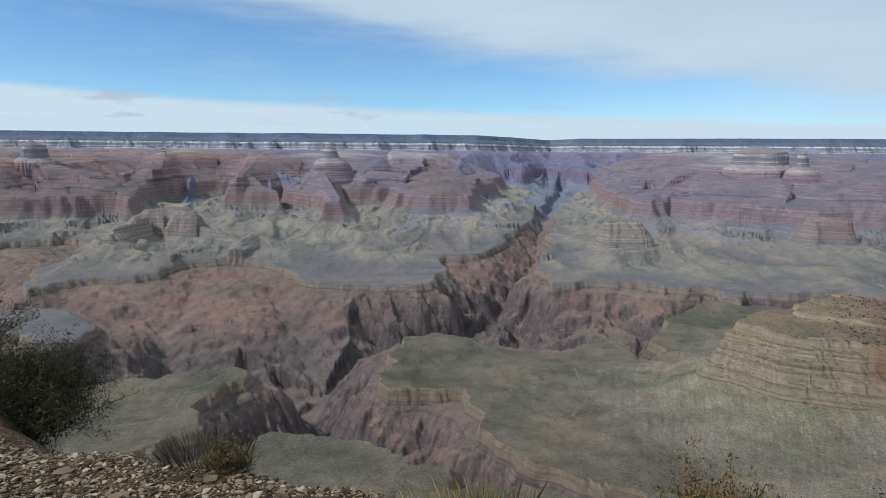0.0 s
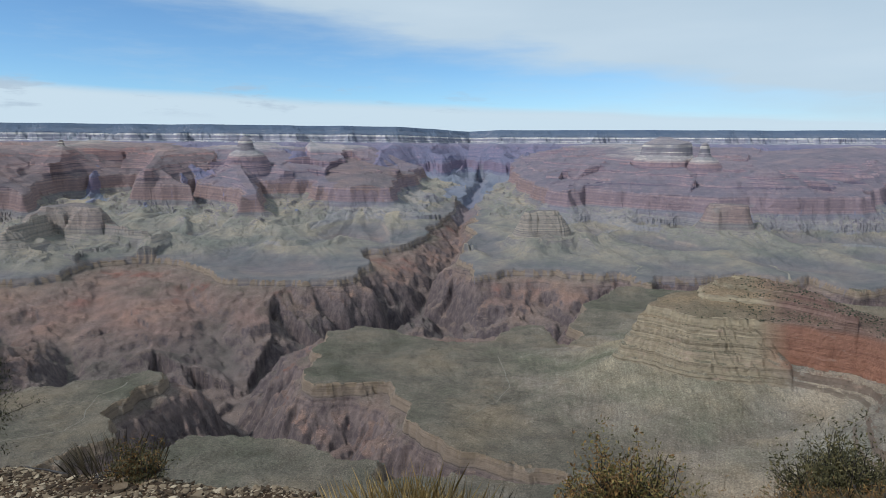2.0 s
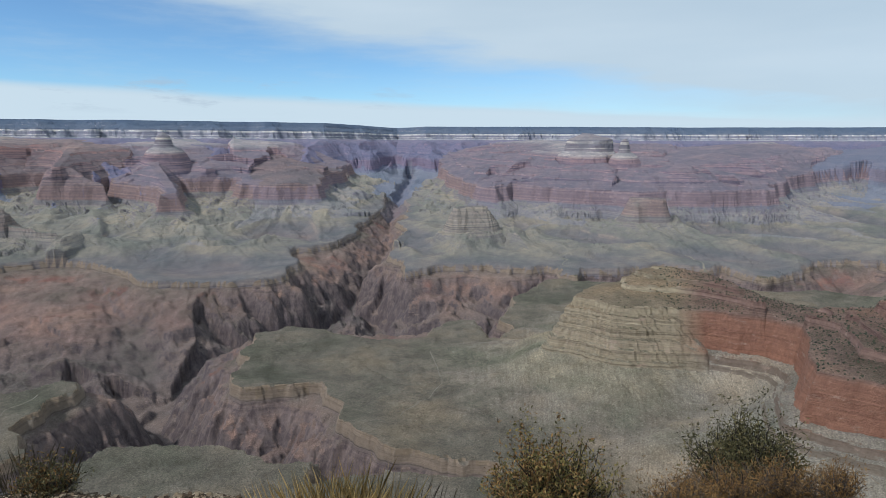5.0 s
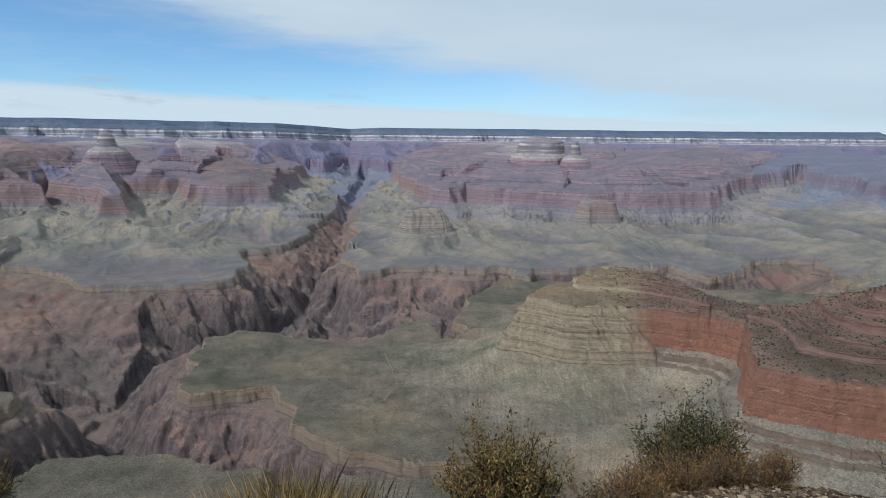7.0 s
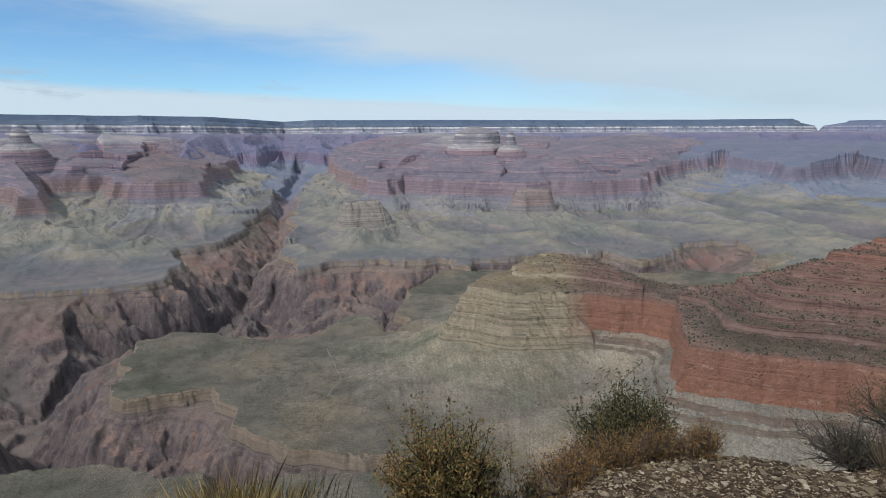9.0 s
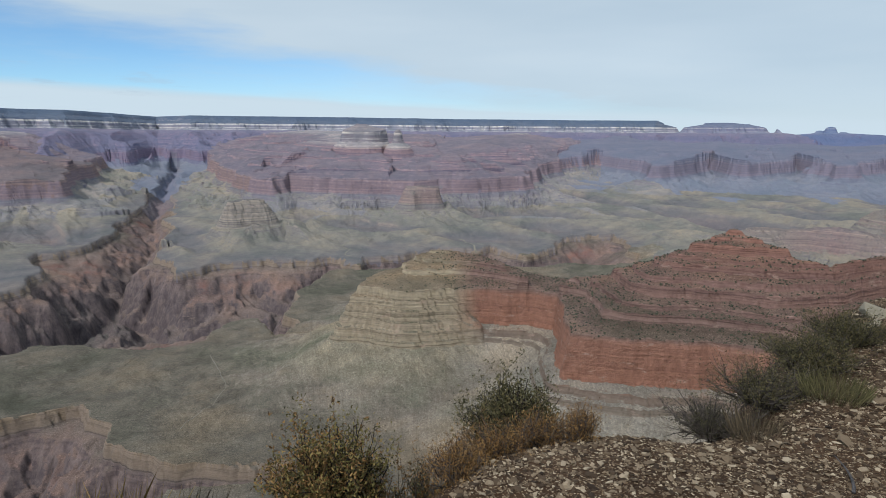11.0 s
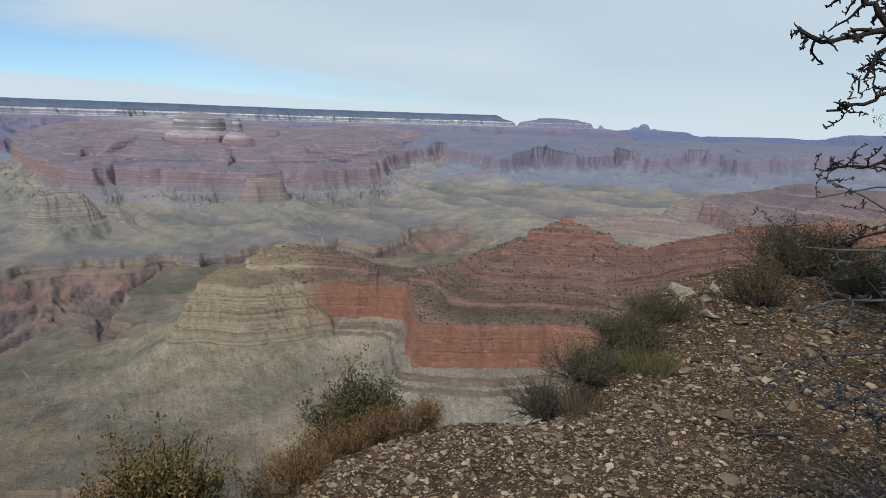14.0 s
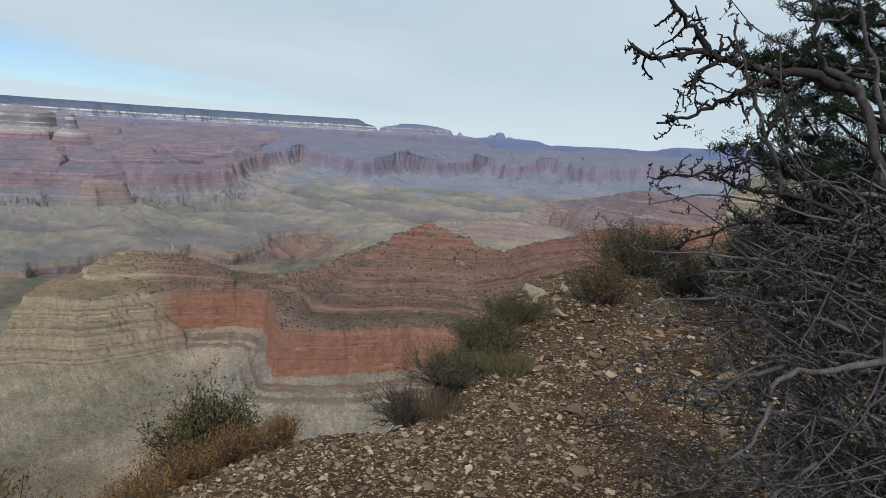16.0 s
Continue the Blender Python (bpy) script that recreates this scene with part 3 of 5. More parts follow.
def gorge_cut(x, y, h):
    """Cuts the inner gorge: a sheer brown lip, ledged slopes below it, then steep dark rock down to the stream."""
    wx = x + grain(x, y, 420, 80) * 130 + grain(x, y, 130, 81) * 52 + grain(x, y, 46, 82) * 18
    wy = y + grain(x, y, 420, 83) * 130 + grain(x, y, 130, 84) * 52 + grain(x, y, 46, 85) * 18
    d_edge, inside = outline(wx, wy, [bearing(*p) for p in NORTH_LIP + EAST_LIP + SOUTH_LIP + WEST_LIP])
    d_isle, on_isle = outline(wx, wy, [bearing(*p) for p in ISLAND])
    d_edge, inside = np.minimum(d_edge, d_isle), inside & ~on_isle
    d_bed, bed = np.full(x.shape, 1e9), np.zeros(x.shape)
    gx, gy = x.copy(), y.copy()
    for line in STREAMS:
        pts = [(*bearing(v[0], v[1]), v[2]) for v in line]
        for p0, p1 in zip(pts, pts[1:]):
            d, t, _ = along(wx, wy, p0, p1)
            near_ = d < d_bed
            d_bed[near_], bed[near_] = d[near_], (p0[2] + (p1[2] - p0[2]) * t)[near_]
            gx[near_], gy[near_] = (p0[0] + (p1[0] - p0[0]) * t)[near_], (p0[1] + (p1[1] - p0[1]) * t)[near_]
    # the platform runs level to its lip
    lip = -966 + grain(x, y, 300, 86) * 14 + grain(x, y, 90, 87) * 5
    hold = np.exp(-d_edge / 130) * (h < -900)
    rim_h = h * (1 - hold) + lip * hold
    back = np.maximum(d_edge - 18, 0)
    t = np.clip(back / np.maximum(back + d_bed - 12, 1), 0, 1)
    steep = np.clip((1100 - back - d_bed) / 700, 0, 1)
    cx, cy = gx + (x - gx) * 0.38 + grain(x, y, 260, 37) * 40, gy + (y - gy) * 0.38 + grain(x, y, 260, 38) * 40
    spurs = (0.24 - fold(cx, cy, 250, 32)) * 260 + (0.24 - fold(cx, cy, 105, 33)) * 150 + (0.24 - fold(cx, cy, 44, 34)) * 95 + (0.24 - fold(cx, cy, 19, 107)) * 45
    t = np.clip(t - spurs * (0.0011 + 0.0009 * steep) * np.clip(5 * t * (1 - t), 0, 1), 0, 1)
    ledged = np.interp(t, [0, 0.10, 0.115, 0.25, 0.265, 0.40, 0.42, 0.56, 0.60, 0.80, 0.97, 1], [0, 0.12, 0.17, 0.24, 0.28, 0.36, 0.42, 0.47, 0.58, 0.86, 1.0, 1.0])
    sheer = np.interp(t, [0, 0.3, 0.6, 0.95, 1], [0, 0.28, 0.62, 1.0, 1.0])
    drop = ledged * (1 - steep) + sheer * steep
    wall = np.clip((d_edge + (0.25 - fold(x, y, 34, 88)) * 14) / 18, 0, 1)
    foot_z = -1022.0
    deep = foot_z + (np.minimum(bed, foot_z - 4) - foot_z) * drop + (grain(x, y, 75, 36) * 12 + grain(x, y, 30, 40) * 6 + ((0.22 - fold(x, y, 120, 108)) * 40 + (0.22 - fold(x, y, 55, 43)) * 26) * (0.4 + 0.4 * steep) + (0.22 - fold(x, y, 26, 109)) * 12) * np.clip(t * 6, 0, 1) * np.clip((1 - t) * 8, 0, 1)
    cut = lip + (deep - lip) * np.where(wall < 0.45, wall * 0.75, np.where(wall < 0.6, 0.34, 0.34 + (wall - 0.6) / 0.4 * 0.66))
    gone = inside & (rim_h < -800)
    return np.where(gone, np.minimum(cut, rim_h), rim_h), gone


def canyon_height(x, y):
    r = np.hypot(x, y)
    az = np.degrees(np.arctan2(x, y))
    far = np.clip((r - 2600) / 2500, 0, 1)
    q = np.full(x.shape, 9000.0)
    flat = np.full(x.shape, 9000.0)
    crest = np.zeros(x.shape)
    owner = np.zeros(x.shape, int)
    nx, ny = x.copy(), y.copy()
    ex, ey = x + grain(x, y, 260, 90) * 44 + grain(x, y, 80, 91) * 16 + grain(x, y, 30, 92) * 5, y + grain(x, y, 260, 93) * 44 + grain(x, y, 80, 94) * 16 + grain(x, y, 30, 95) * 5
    wall_d, in_wall = outline(ex, ey, [bearing(*p) for p in WALL_EDGE])
    fx_, fy_ = (x + grain(x, y, 800, 96) * 190 + grain(x, y, 300, 97) * 110 + grain(x, y, 110, 98) * 40), (y + grain(x, y, 800, 99) * 190 + grain(x, y, 300, 100) * 110 + grain(x, y, 110, 101) * 40)
    far_d, in_far = outline(fx_, fy_, [bearing(*p) for p in NORTH_WALL])
    east_d, in_east = outline(fx_, fy_, [bearing(*p) for p in EAST_WALL])
    far_d, in_far = np.minimum(far_d, east_d), in_far | in_east
    for i, (rname, lines) in enumerate(RIDGES.items(), 1):
        ease, cap_ = EASE.get(rname, 0.72 if rname in LONE else 1.0), 168.0 if rname in SUMMITS else 1e9
        for line in lines:
            pts = [(*bearing(v[0], v[1]), float(setback_of(v[2])), v[3], v[4] if len(v) > 4 else float(np.clip((v[2] + (650 if rname in ("small_mesa", "low_mesa") else 730)) / 90, 0, 1))) for v in line]
            for p0, p1 in zip(pts, pts[1:]):
                d, t, _ = along(x, y, p0, p1)
                top = p0[2] + (p1[2] - p0[2]) * t
                off = np.maximum(d - (p0[3] + (p1[3] - p0[3]) * t), 0)
                turn_ = np.maximum(cap_ - top, 0) / ease
                off = np.where(off < turn_, off * ease, turn_ * ease + (off - turn_) * (2.2 if cap_ < 1e8 else 1.0))
                if i == 1:
                    off = np.where(in_wall, np.maximum(WALL_TOP - top, 1) * off / np.maximum(off + wall_d, 1), np.maximum(WALL_TOP - top, 1) + wall_d + np.maximum(off - 800, 0))
                elif rname not in LONE:
                    off = np.where(in_far, np.maximum(WALL_TOP - top, 1) * off / np.maximum(off + far_d, 1), np.maximum(WALL_TOP - top, 1) + far_d + np.maximum(off - 1800, 0))
                better = top + off < q
                q[better], flat[better], owner[better] = (top + off)[better], off[better], i
                crest[better] = (p0[4] + (p1[4] - p0[4]) * t)[better]
                nx[better], ny[better] = (p0[0] + (p1[0] - p0[0]) * t)[better], (p0[1] + (p1[1] - p0[1]) * t)[better]
    # chutes and buttresses run down from the crest
    cx, cy = nx + (x - nx) * 0.34, ny + (y - ny) * 0.34
    wx, wy = cx + grain(x, y, 240, 7) * 60, cy + grain(x, y, 240, 8) * 60
    chute = -fold(wx, wy, 230, 3) * 200 - fold(wx, wy, 105, 4) * 80 - fold(wx, wy, 42, 5) * 16 + 58
    tx, ty = np.radians(az) * 2200 + grain(x, y, 160, 45) * 14, r * 0.12
    rill = -fold(tx, ty, 46, 46) * 40 - fold(tx, ty, 19, 47) * 17 + 18
    big = grain(x, y, 1300, 1) * 300 + grain(x, y, 620, 2) * 200
    small = -fold(x, y, 120, 9) * 40 + grain(x, y, 60, 10) * 12 + grain(x, y, 28, 6) * 5
    spread = 1 - 0.3 * np.clip((r - 9000) / 3000, 0, 1)
    butts = (fold(wx, wy, 640, 19) * 420 + fold(wx, wy, 270, 20) * 190 - 150) * far
    wob = (big * (0.05 + 0.1 * far) + butts * (0.2 + 0.9 * np.clip(far_d / 350, 0, 1)) + chute * (0.16 - 0.06 * far)) * spread + small * (0.5 - 0.1 * far)
    lower = np.clip((q - WALL_TOP - 100) / 250, 0, 1)
    wob = wob * (1 - 0.35 * lower * far) + rill * lower * 0.35 * (1 - far)
    wob = wob * np.where(owner > 0, np.clip(np.minimum(far_d, wall_d) / 220, 0.1, 1), 1)
    q = q + wob * np.clip(flat / 200, 0.05, 1) * np.clip((2600 - q) / 900, 0.3, 1)
    n = len(RIDGES)
    # north rim: spurs and bays worn far back from the edge
    ax, ar = np.radians(az) * 14000, r * 0.38
    ax = ax + grain(x, y, 1500, 15) * 500
    edge_ = np.interp(az, RIM_A, RIM_D) + grain(ax, ar * 0, 900, 16) * 420 + grain(ax, ar * 0, 350, 17) * 120
    run = edge_ - r
    spur = fold(ax, ar, 1500, 11) * 1500 + fold(ax, ar, 620, 12) * 380 + fold(ax, ar, 260, 13) * 90 + fold(x, y, 130, 14) * 40
    cand = np.where(run > 0, run * 0.21 + (spur - 270) * np.clip(run / 3600, 0, 1) + (chute + small) * 0.5 * np.clip(run / 500, 0, 1), run)
    cand = np.where(az > 52.2, np.maximum(cand, 0) + (az - 52.2) * 80, cand)
    better = cand < q
    q[better], owner[better], crest[better] = cand[better], n + 1, 1
    cand = setback_of(np.interp(az, EAST_A, EAST_Z)) + np.where(r < 18600, (18600 - r) * 0.3, (r - 18600) * 0.45) + np.clip((18600 - r) / 600, 0, 1) * (spur - 500) * 0.6
    better = cand < q
    q[better], owner[better], crest[better] = cand[better], n + 2, 1
    for p0, p1 in zip(SOUTH, SOUTH[1:]):
        d, t, _ = along(x, y, p0, p1)
        cand = float(setback_of(p0[2])) * (1 - t) + float(setback_of(p1[2])) * t + d - (p0[3] + (p1[3] - p0[3]) * t)
        cand = cand + (big * 0.2 + small) * np.clip(cand / 300, 0, 1)
        better = cand < q
        q[better], owner[better], crest[better] = cand[better], n + 3, 1
    # the foot slopes reach out further on the north side
    foot = WALL_TOP + 118
    reach_n = np.clip((r - 4200) / 1200, 0, 1)
    q = np.where(q > foot, foot + np.interp(q - foot, TALUS_Q, TALUS_E) * reach_n + (q - foot) * (1 - reach_n), q)
    # the red wall is stained from the beds above it; where they are gone it stands in tan ledges
    # near ridge: the split is placed by bearing to fit the camera's view
    stain = np.where(owner == 1, np.clip((az + grain(x, y, 200, 60) * 2 - 34) / 3, 0, 1), crest)
    stain = np.clip(stain + grain(x, y, 260, 18) * 0.5 * (stain > 0.02) * (stain < 0.98), 0, 1)
    far_f = np.clip((r - 3600) / 700, 0, 1)
    tiers = np.interp(q, SETBACK, COLUMN) * (1 - far_f) + np.interp(q, FAR_Q, FAR_Z) * far_f
    h = tiers * stain + np.interp(q, LEDGE_Q, LEDGE_Z) * (1 - stain)
    low = np.clip((-856 - h) / 70, 0, 1)
    wash = fold(x + grain(x, y, 300, 27) * 90, y + grain(x, y, 300, 28) * 90, 420, 24)
    roll_ = grain(x, y, 900, 21) * 34 + grain(x, y, 320, 22) * 22 + grain(x, y, 110, 23) * 9 + np.clip(wash * 4, 0, 1) * 24 - 18 + np.clip(fold(x, y, 150, 29) * 4, 0, 1) * 8 + grain(x, y, 40, 25) * 3
    ramp_ = np.clip((q - foot) / 60, 0, 1) * np.clip(1 - (q - foot) / 760, 0, 1)
    apron = np.clip((q - foot) / 120, 0, 1) * np.clip((2600 - (q - foot)) / 1800, 0, 1) * reach_n
    ax_, ay_ = x + grain(x, y, 700, 102) * 220, y * 0.55 + grain(x, y, 700, 103) * 220
    ribs = (0.22 - fold(ax_, ay_, 760, 104)) * 230 + (0.22 - fold(ax_, ay_, 290, 105)) * 60 - np.clip(0.1 - fold(ax_ + 90, ay_, 95, 106), 0, 1) * 90
    fans = (-fold(ax_, ay_, 420, 61) * 170 - fold(ax_, ay_, 170, 62) * 70 - fold(x, y, 80, 63) * 16 + 58) * ramp_ * reach_n
    h = h + fans + ribs * apron
    hills = (grain(x, y, 1100, 48) * 40 - fold(x, y, 900, 49) * 60 + 22) * 0.5 * reach_n
    h = h + (roll_ * (0.6 - 0.42 * reach_n) + hills) * low + (grain(x, y, 60, 26) * 8 + grain(x, y, 24, 30) * 3.5) * np.clip((-290 - h) / 100, 0, 1) * (1 - 0.75 * low * reach_n)
    h, gorge = gorge_cut(x, y, h)
    owner = np.where(gorge, -1, owner)
    lift = np.clip((r - 4000) * 0.05, 0, 355)
    return h, h + lift, owner, stain


def erode(h, cell, strength, rounds):
    """Streams gather downhill and cut back into the softer beds."""
    rows, cols = h.shape
    steps = [(-1, 0, 1.0), (1, 0, 1.0), (0, -1, 1.0), (0, 1, 1.0), (-1, -1, 1.414), (-1, 1, 1.414), (1, -1, 1.414), (1, 1, 1.414)]
    jitter = np.random.default_rng(3)
    index = np.arange(rows * cols).reshape(rows, cols)
    for _ in range(rounds):
        g = h + jitter.normal(0, 0.6, h.shape)
        pad = np.pad(g, 1, mode="edge")
        best, to, gap = np.zeros(h.shape), index.copy(), np.ones(h.shape)
        for di, dj, ln in steps:
            drop = (g - pad[1 + di: 1 + di + rows, 1 + dj: 1 + dj + cols]) / ln
            ok = drop > best
            ii_, jj_ = np.clip(np.arange(rows) + di, 0, rows - 1), np.clip(np.arange(cols) + dj, 0, cols - 1)
            near_ = index[ii_][:, jj_]
            best, to, gap = np.where(ok, drop, best), np.where(ok, near_, to), np.where(ok, ln, gap)
        order = np.argsort(-g.ravel()).tolist()
        down = to.ravel().tolist()
        area = [1.0] * (rows * cols)
        for i in order:
            j = down[i]
            if j != i:
                area[j] += area[i]
        soft = np.interp(h, [-1450, -1120, -1060, -1035, -955, -940, -860, -850, -640, -600, -350], [0.35, 0.5, 0.8, 0.12, 0.3, 1.0, 1.0, 0.2, 0.12, 0.3, 0.2])
        power = (strength * soft * np.sqrt(np.array(area).reshape(rows, cols)) / gap).ravel().tolist()
        z = h.ravel().tolist()
        for i in reversed(order):
            j = down[i]
            if j != i and z[i] > z[j]:
                z[i] = (z[i] + power[i] * z[j]) / (1 + power[i])
        h = np.array(z).reshape(rows, cols)
    return h


CELL = 22.0
ex_, ey_ = np.meshgrid(np.arange(-7600, 9400, CELL), np.arange(300, 10800, CELL), indexing="ij")
before = canyon_height(ex_, ey_)[0]
worn = erode(before, CELL, 0.035, 5) - before
fade_ = np.clip(np.minimum.reduce([ex_ + 7600, 9400 - ex_, ey_ - 300, 10800 - ey_]) / 900, 0, 1)
worn = worn * fade_ * np.where((before > -1010) & (np.hypot(ex_, ey_) > 4200), np.where(before > -900, 0.08, 0.5), np.where(before > -935, 0.2, 1.0))


def wear(x, y):
    """How much the streams have taken at a place."""
    fx, fy = np.clip((x + 7600) / CELL, 0, worn.shape[0] - 1.001), np.clip((y - 300) / CELL, 0, worn.shape[1] - 1.001)
    i, j = fx.astype(int), fy.astype(int)
    u, v = fx - i, fy - j
    out = worn[i, j] * (1 - u) * (1 - v) + worn[i + 1, j] * u * (1 - v) + worn[i, j + 1] * (1 - u) * v + worn[i + 1, j + 1] * u * v
    return np.where((x > -7600) & (x < 9400) & (y > 300) & (y < 10800), out, 0)


# one sheet, finer towards the camera's side
angles = np.concatenate([np.arange(-42, 98, 0.105), np.arange(98, 318, 2.5)])
radii = np.concatenate([np.geomspace(150, 1500, 24)[:-1], np.geomspace(1500, 4300, 262)[:-1], np.linspace(4300, 9500, 262)[:-1], np.geomspace(9500, 19600, 132)])
A, R = np.meshgrid(np.radians(angles), radii, indexing="ij")
GX, GY = R * np.sin(A), R * np.cos(A)
strat, GZ, owner, stain = canyon_height(GX, GY)
stain = stain.reshape(-1)
taken = wear(GX, GY)
strat, GZ = strat + taken, GZ + taken - 9.0
na, nr = A.shape


def opened(g, ka, kr):
    """Takes off fins and needles that are thinner than the window."""
    for pick in (np.minimum, np.maximum):
        for axis, k_ in ((0, ka), (1, kr)):
            out = g
            for sh in range(1, k_ + 1):
                out = pick(pick(out, np.roll(g, sh, axis)), np.roll(g, -sh, axis))
            g = out
    return g


sharp = np.where((R < 5600) & (R > 1560) & (strat < -940), 1.0, 0.0)
lowered = (np.minimum(opened(strat, 1, 1), strat) - strat) * sharp
strat, GZ = strat + lowered, GZ + lowered
verts = np.stack([GX * SCALE, GY * SCALE, GZ * SCALE + EYE_Z], -1).reshape(-1, 3)
strat = strat.reshape(-1)
owner = owner.reshape(-1)
ii, jj = np.meshgrid(np.arange(na), np.arange(nr - 1), indexing="ij")
i2 = (ii + 1) % na
quads = np.stack([ii * nr + jj, i2 * nr + jj, i2 * nr + jj + 1, ii * nr + jj + 1], -1).reshape(-1, 4)[:, ::-1]
q_strat = strat[quads].mean(1)
q_owner = owner[quads[:, 0]]
q_r = np.tile(0.5 * (radii[1:] + radii[:-1]), na)


def terrain_mesh(name, mask, mat, origin):
    faces = quads[mask]
    used, inv = np.unique(faces, return_inverse=True)
    me = bpy.data.meshes.new(name)
    nf = len(faces)
    me.vertices.add(len(used))
    me.vertices.foreach_set("co", (verts[used] - np.array(origin)).astype(np.float32).ravel())
    me.loops.add(nf * 4)
    me.loops.foreach_set("vertex_index", inv.astype(np.int32).ravel())
    me.polygons.add(nf)
    me.polygons.foreach_set("loop_start", np.arange(0, nf * 4, 4, dtype=np.int32))
    me.polygons.foreach_set("use_smooth", np.full(nf, name == "ground" and mat is not rock_near, dtype=bool))
    at = me.attributes.new("strat", "FLOAT", "POINT")
    at.data.foreach_set("value", strat[used].astype(np.float32))
    at = me.attributes.new("stain", "FLOAT", "POINT")
    at.data.foreach_set("value", stain[used].astype(np.float32))
    me.update(calc_edges=True)
    me.materials.append(mat)
    return me


BEDS = [("scree_slope", -5000, -842), ("red_cliff", -842, -640), ("ledge_slope", -640, -300), ("pale_cliff", -300, -90), ("summit", -90, 5000)]
LABELS = {
    "red_ridge": ("long red sandstone ridge with a tan rounded end above grey scree", "ridge"),
    "spired_butte": ("red banded butte topped by a small pale spire", "butte"),
    "low_mesa": ("low brown flat-topped mesa on olive slopes", "mesa"),
    "stepped_butte": ("hazy mauve butte with stepped ledges and pale cap", "butte"),
    "red_butte": ("blunt red cliffed butte on grey-green slopes", "butte"),
    "pyramid_butte": ("red ridged butte with a cream pyramid summit", "butte"),
    "long_mesa": ("long reddish mesa with a broad blunt cliff end", "mesa"),
    "small_mesa": ("small tan layered mesa on pale slopes", "mesa"),
    "white_capped_temple": ("broad dark red massif with white pyramid summits", "massif"),
    "white_pyramid": ("sharp white sandstone pyramid on a red massif", "summit"),
    "cream_pyramid": ("cream sandstone pyramid on a red butte", "summit"),
    "pale_summit": ("blunt pale sandstone summit on a red massif", "summit"),
    "pale_spire": ("small pale sandstone spire on a red butte", "summit"),
    "red_capped_butte": ("small butte with a thin red cap", "butte"),
    "sloping_red_mesa": ("low sloping red mesa over pale cliffs", "mesa"),
    "dark_ridge": ("dark brown ridge rising to a sharp point", "ridge"),
    "west_spur": ("distant cliffed spur below the rim, mauve with haze", "spur"),
    "middle_spur": ("distant spur with flat ledges, blue-grey with haze", "spur"),
    "east_spur": ("far spur fading into the distance, blue-grey with haze", "spur"),
    "flat_topped_butte": ("far pale flat-topped butte on the skyline", "butte"),
    "far_spire": ("far pointed peak on the skyline, blue-grey with haze", "peak"),
    "north_rim": ("long level canyon rim with white cliffs and dark forest on top", "canyon rim"),
    "east_plateau": ("far level plateau closing the canyon, blue with haze", "plateau"),
    "south_rim": ("near canyon rim promontory of yellow limestone", "canyon rim"),
}
NEAR_ROCK = ("red_ridge", "south_rim")
FAR_ROCK = ("north_rim",)
EAST_ROCK = ("far_spire", "east_plateau")
WHITE_CAPPED = ("white_capped_temple", "pyramid_butte", "white_pyramid", "cream_pyramid", "pale_summit", "pale_spire")
SPURS = ("west_spur", "middle_spur", "east_spur")
floor_mask = (q_owner <= 0) | (q_strat < -925) | ((q_owner == len(RIDGES) + 1) & (q_strat < -842))
# the platform south of the river, the platform north of it, and the gorge between them
side_az = np.degrees(np.arctan2(verts[quads[:, 0], 0], verts[quads[:, 0], 1]))
divide = np.interp(side_az, [-60, -36, -28, -14, -3, 5, 9, 13, 24, 45, 49, 60], [3900, 3400, 3330, 3450, 4150, 4730, 4050, 3850, 4550, 5000, 5300, 5200])
in_gorge = (q_owner == -1) & (q_r < 7500)
# beyond 8600 and 14500 m the platform takes other painted haze tints
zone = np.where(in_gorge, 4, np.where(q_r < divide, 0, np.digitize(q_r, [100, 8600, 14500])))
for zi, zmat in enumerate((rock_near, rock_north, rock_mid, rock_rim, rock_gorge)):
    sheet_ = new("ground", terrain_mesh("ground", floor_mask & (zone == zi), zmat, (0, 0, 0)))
    tagged(sheet_, "dark brown and mauve walls of the inner gorge" if zi == 4 else "grey-green canyon floor dotted with low scrub", "ground", "", "structure")
for gi, gname in enumerate([*RIDGES, "north_rim", "east_plateau", "south_rim"], 1):
    mine = (q_owner == gi) & ~floor_mask
    if not mine.any():
        continue
    pts = verts[quads[mine].ravel()]
    base = (float(pts[:, 0].mean()), float(pts[:, 1].mean()), float(pts[:, 2].min()))
    thing = new(gname)
    thing.location = base
    tagged(thing, LABELS[gname][0], LABELS[gname][1])
    # far formations get rock with haze in its colour
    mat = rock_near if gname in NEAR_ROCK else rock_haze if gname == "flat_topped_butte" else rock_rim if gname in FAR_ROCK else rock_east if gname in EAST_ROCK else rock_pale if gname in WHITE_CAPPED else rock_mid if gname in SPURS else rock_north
    for bname, lo, hi in BEDS:
        sel = mine & (q_strat >= lo) & (q_strat < hi)
        if sel.any():
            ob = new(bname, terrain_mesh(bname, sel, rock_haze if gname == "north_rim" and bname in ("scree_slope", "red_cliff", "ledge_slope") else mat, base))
            ob.parent = thing


def land_z(x, y):
    """Height of the canyon at a place of the plan, true metres from the eye, and its bed."""
    x, y = np.asarray(x, float), np.asarray(y, float)
    bed, z_, own_, _ = canyon_height(x, y)
    cut_ = wear(x, y)
    return z_ + cut_ - 9.0, bed + cut_, own_


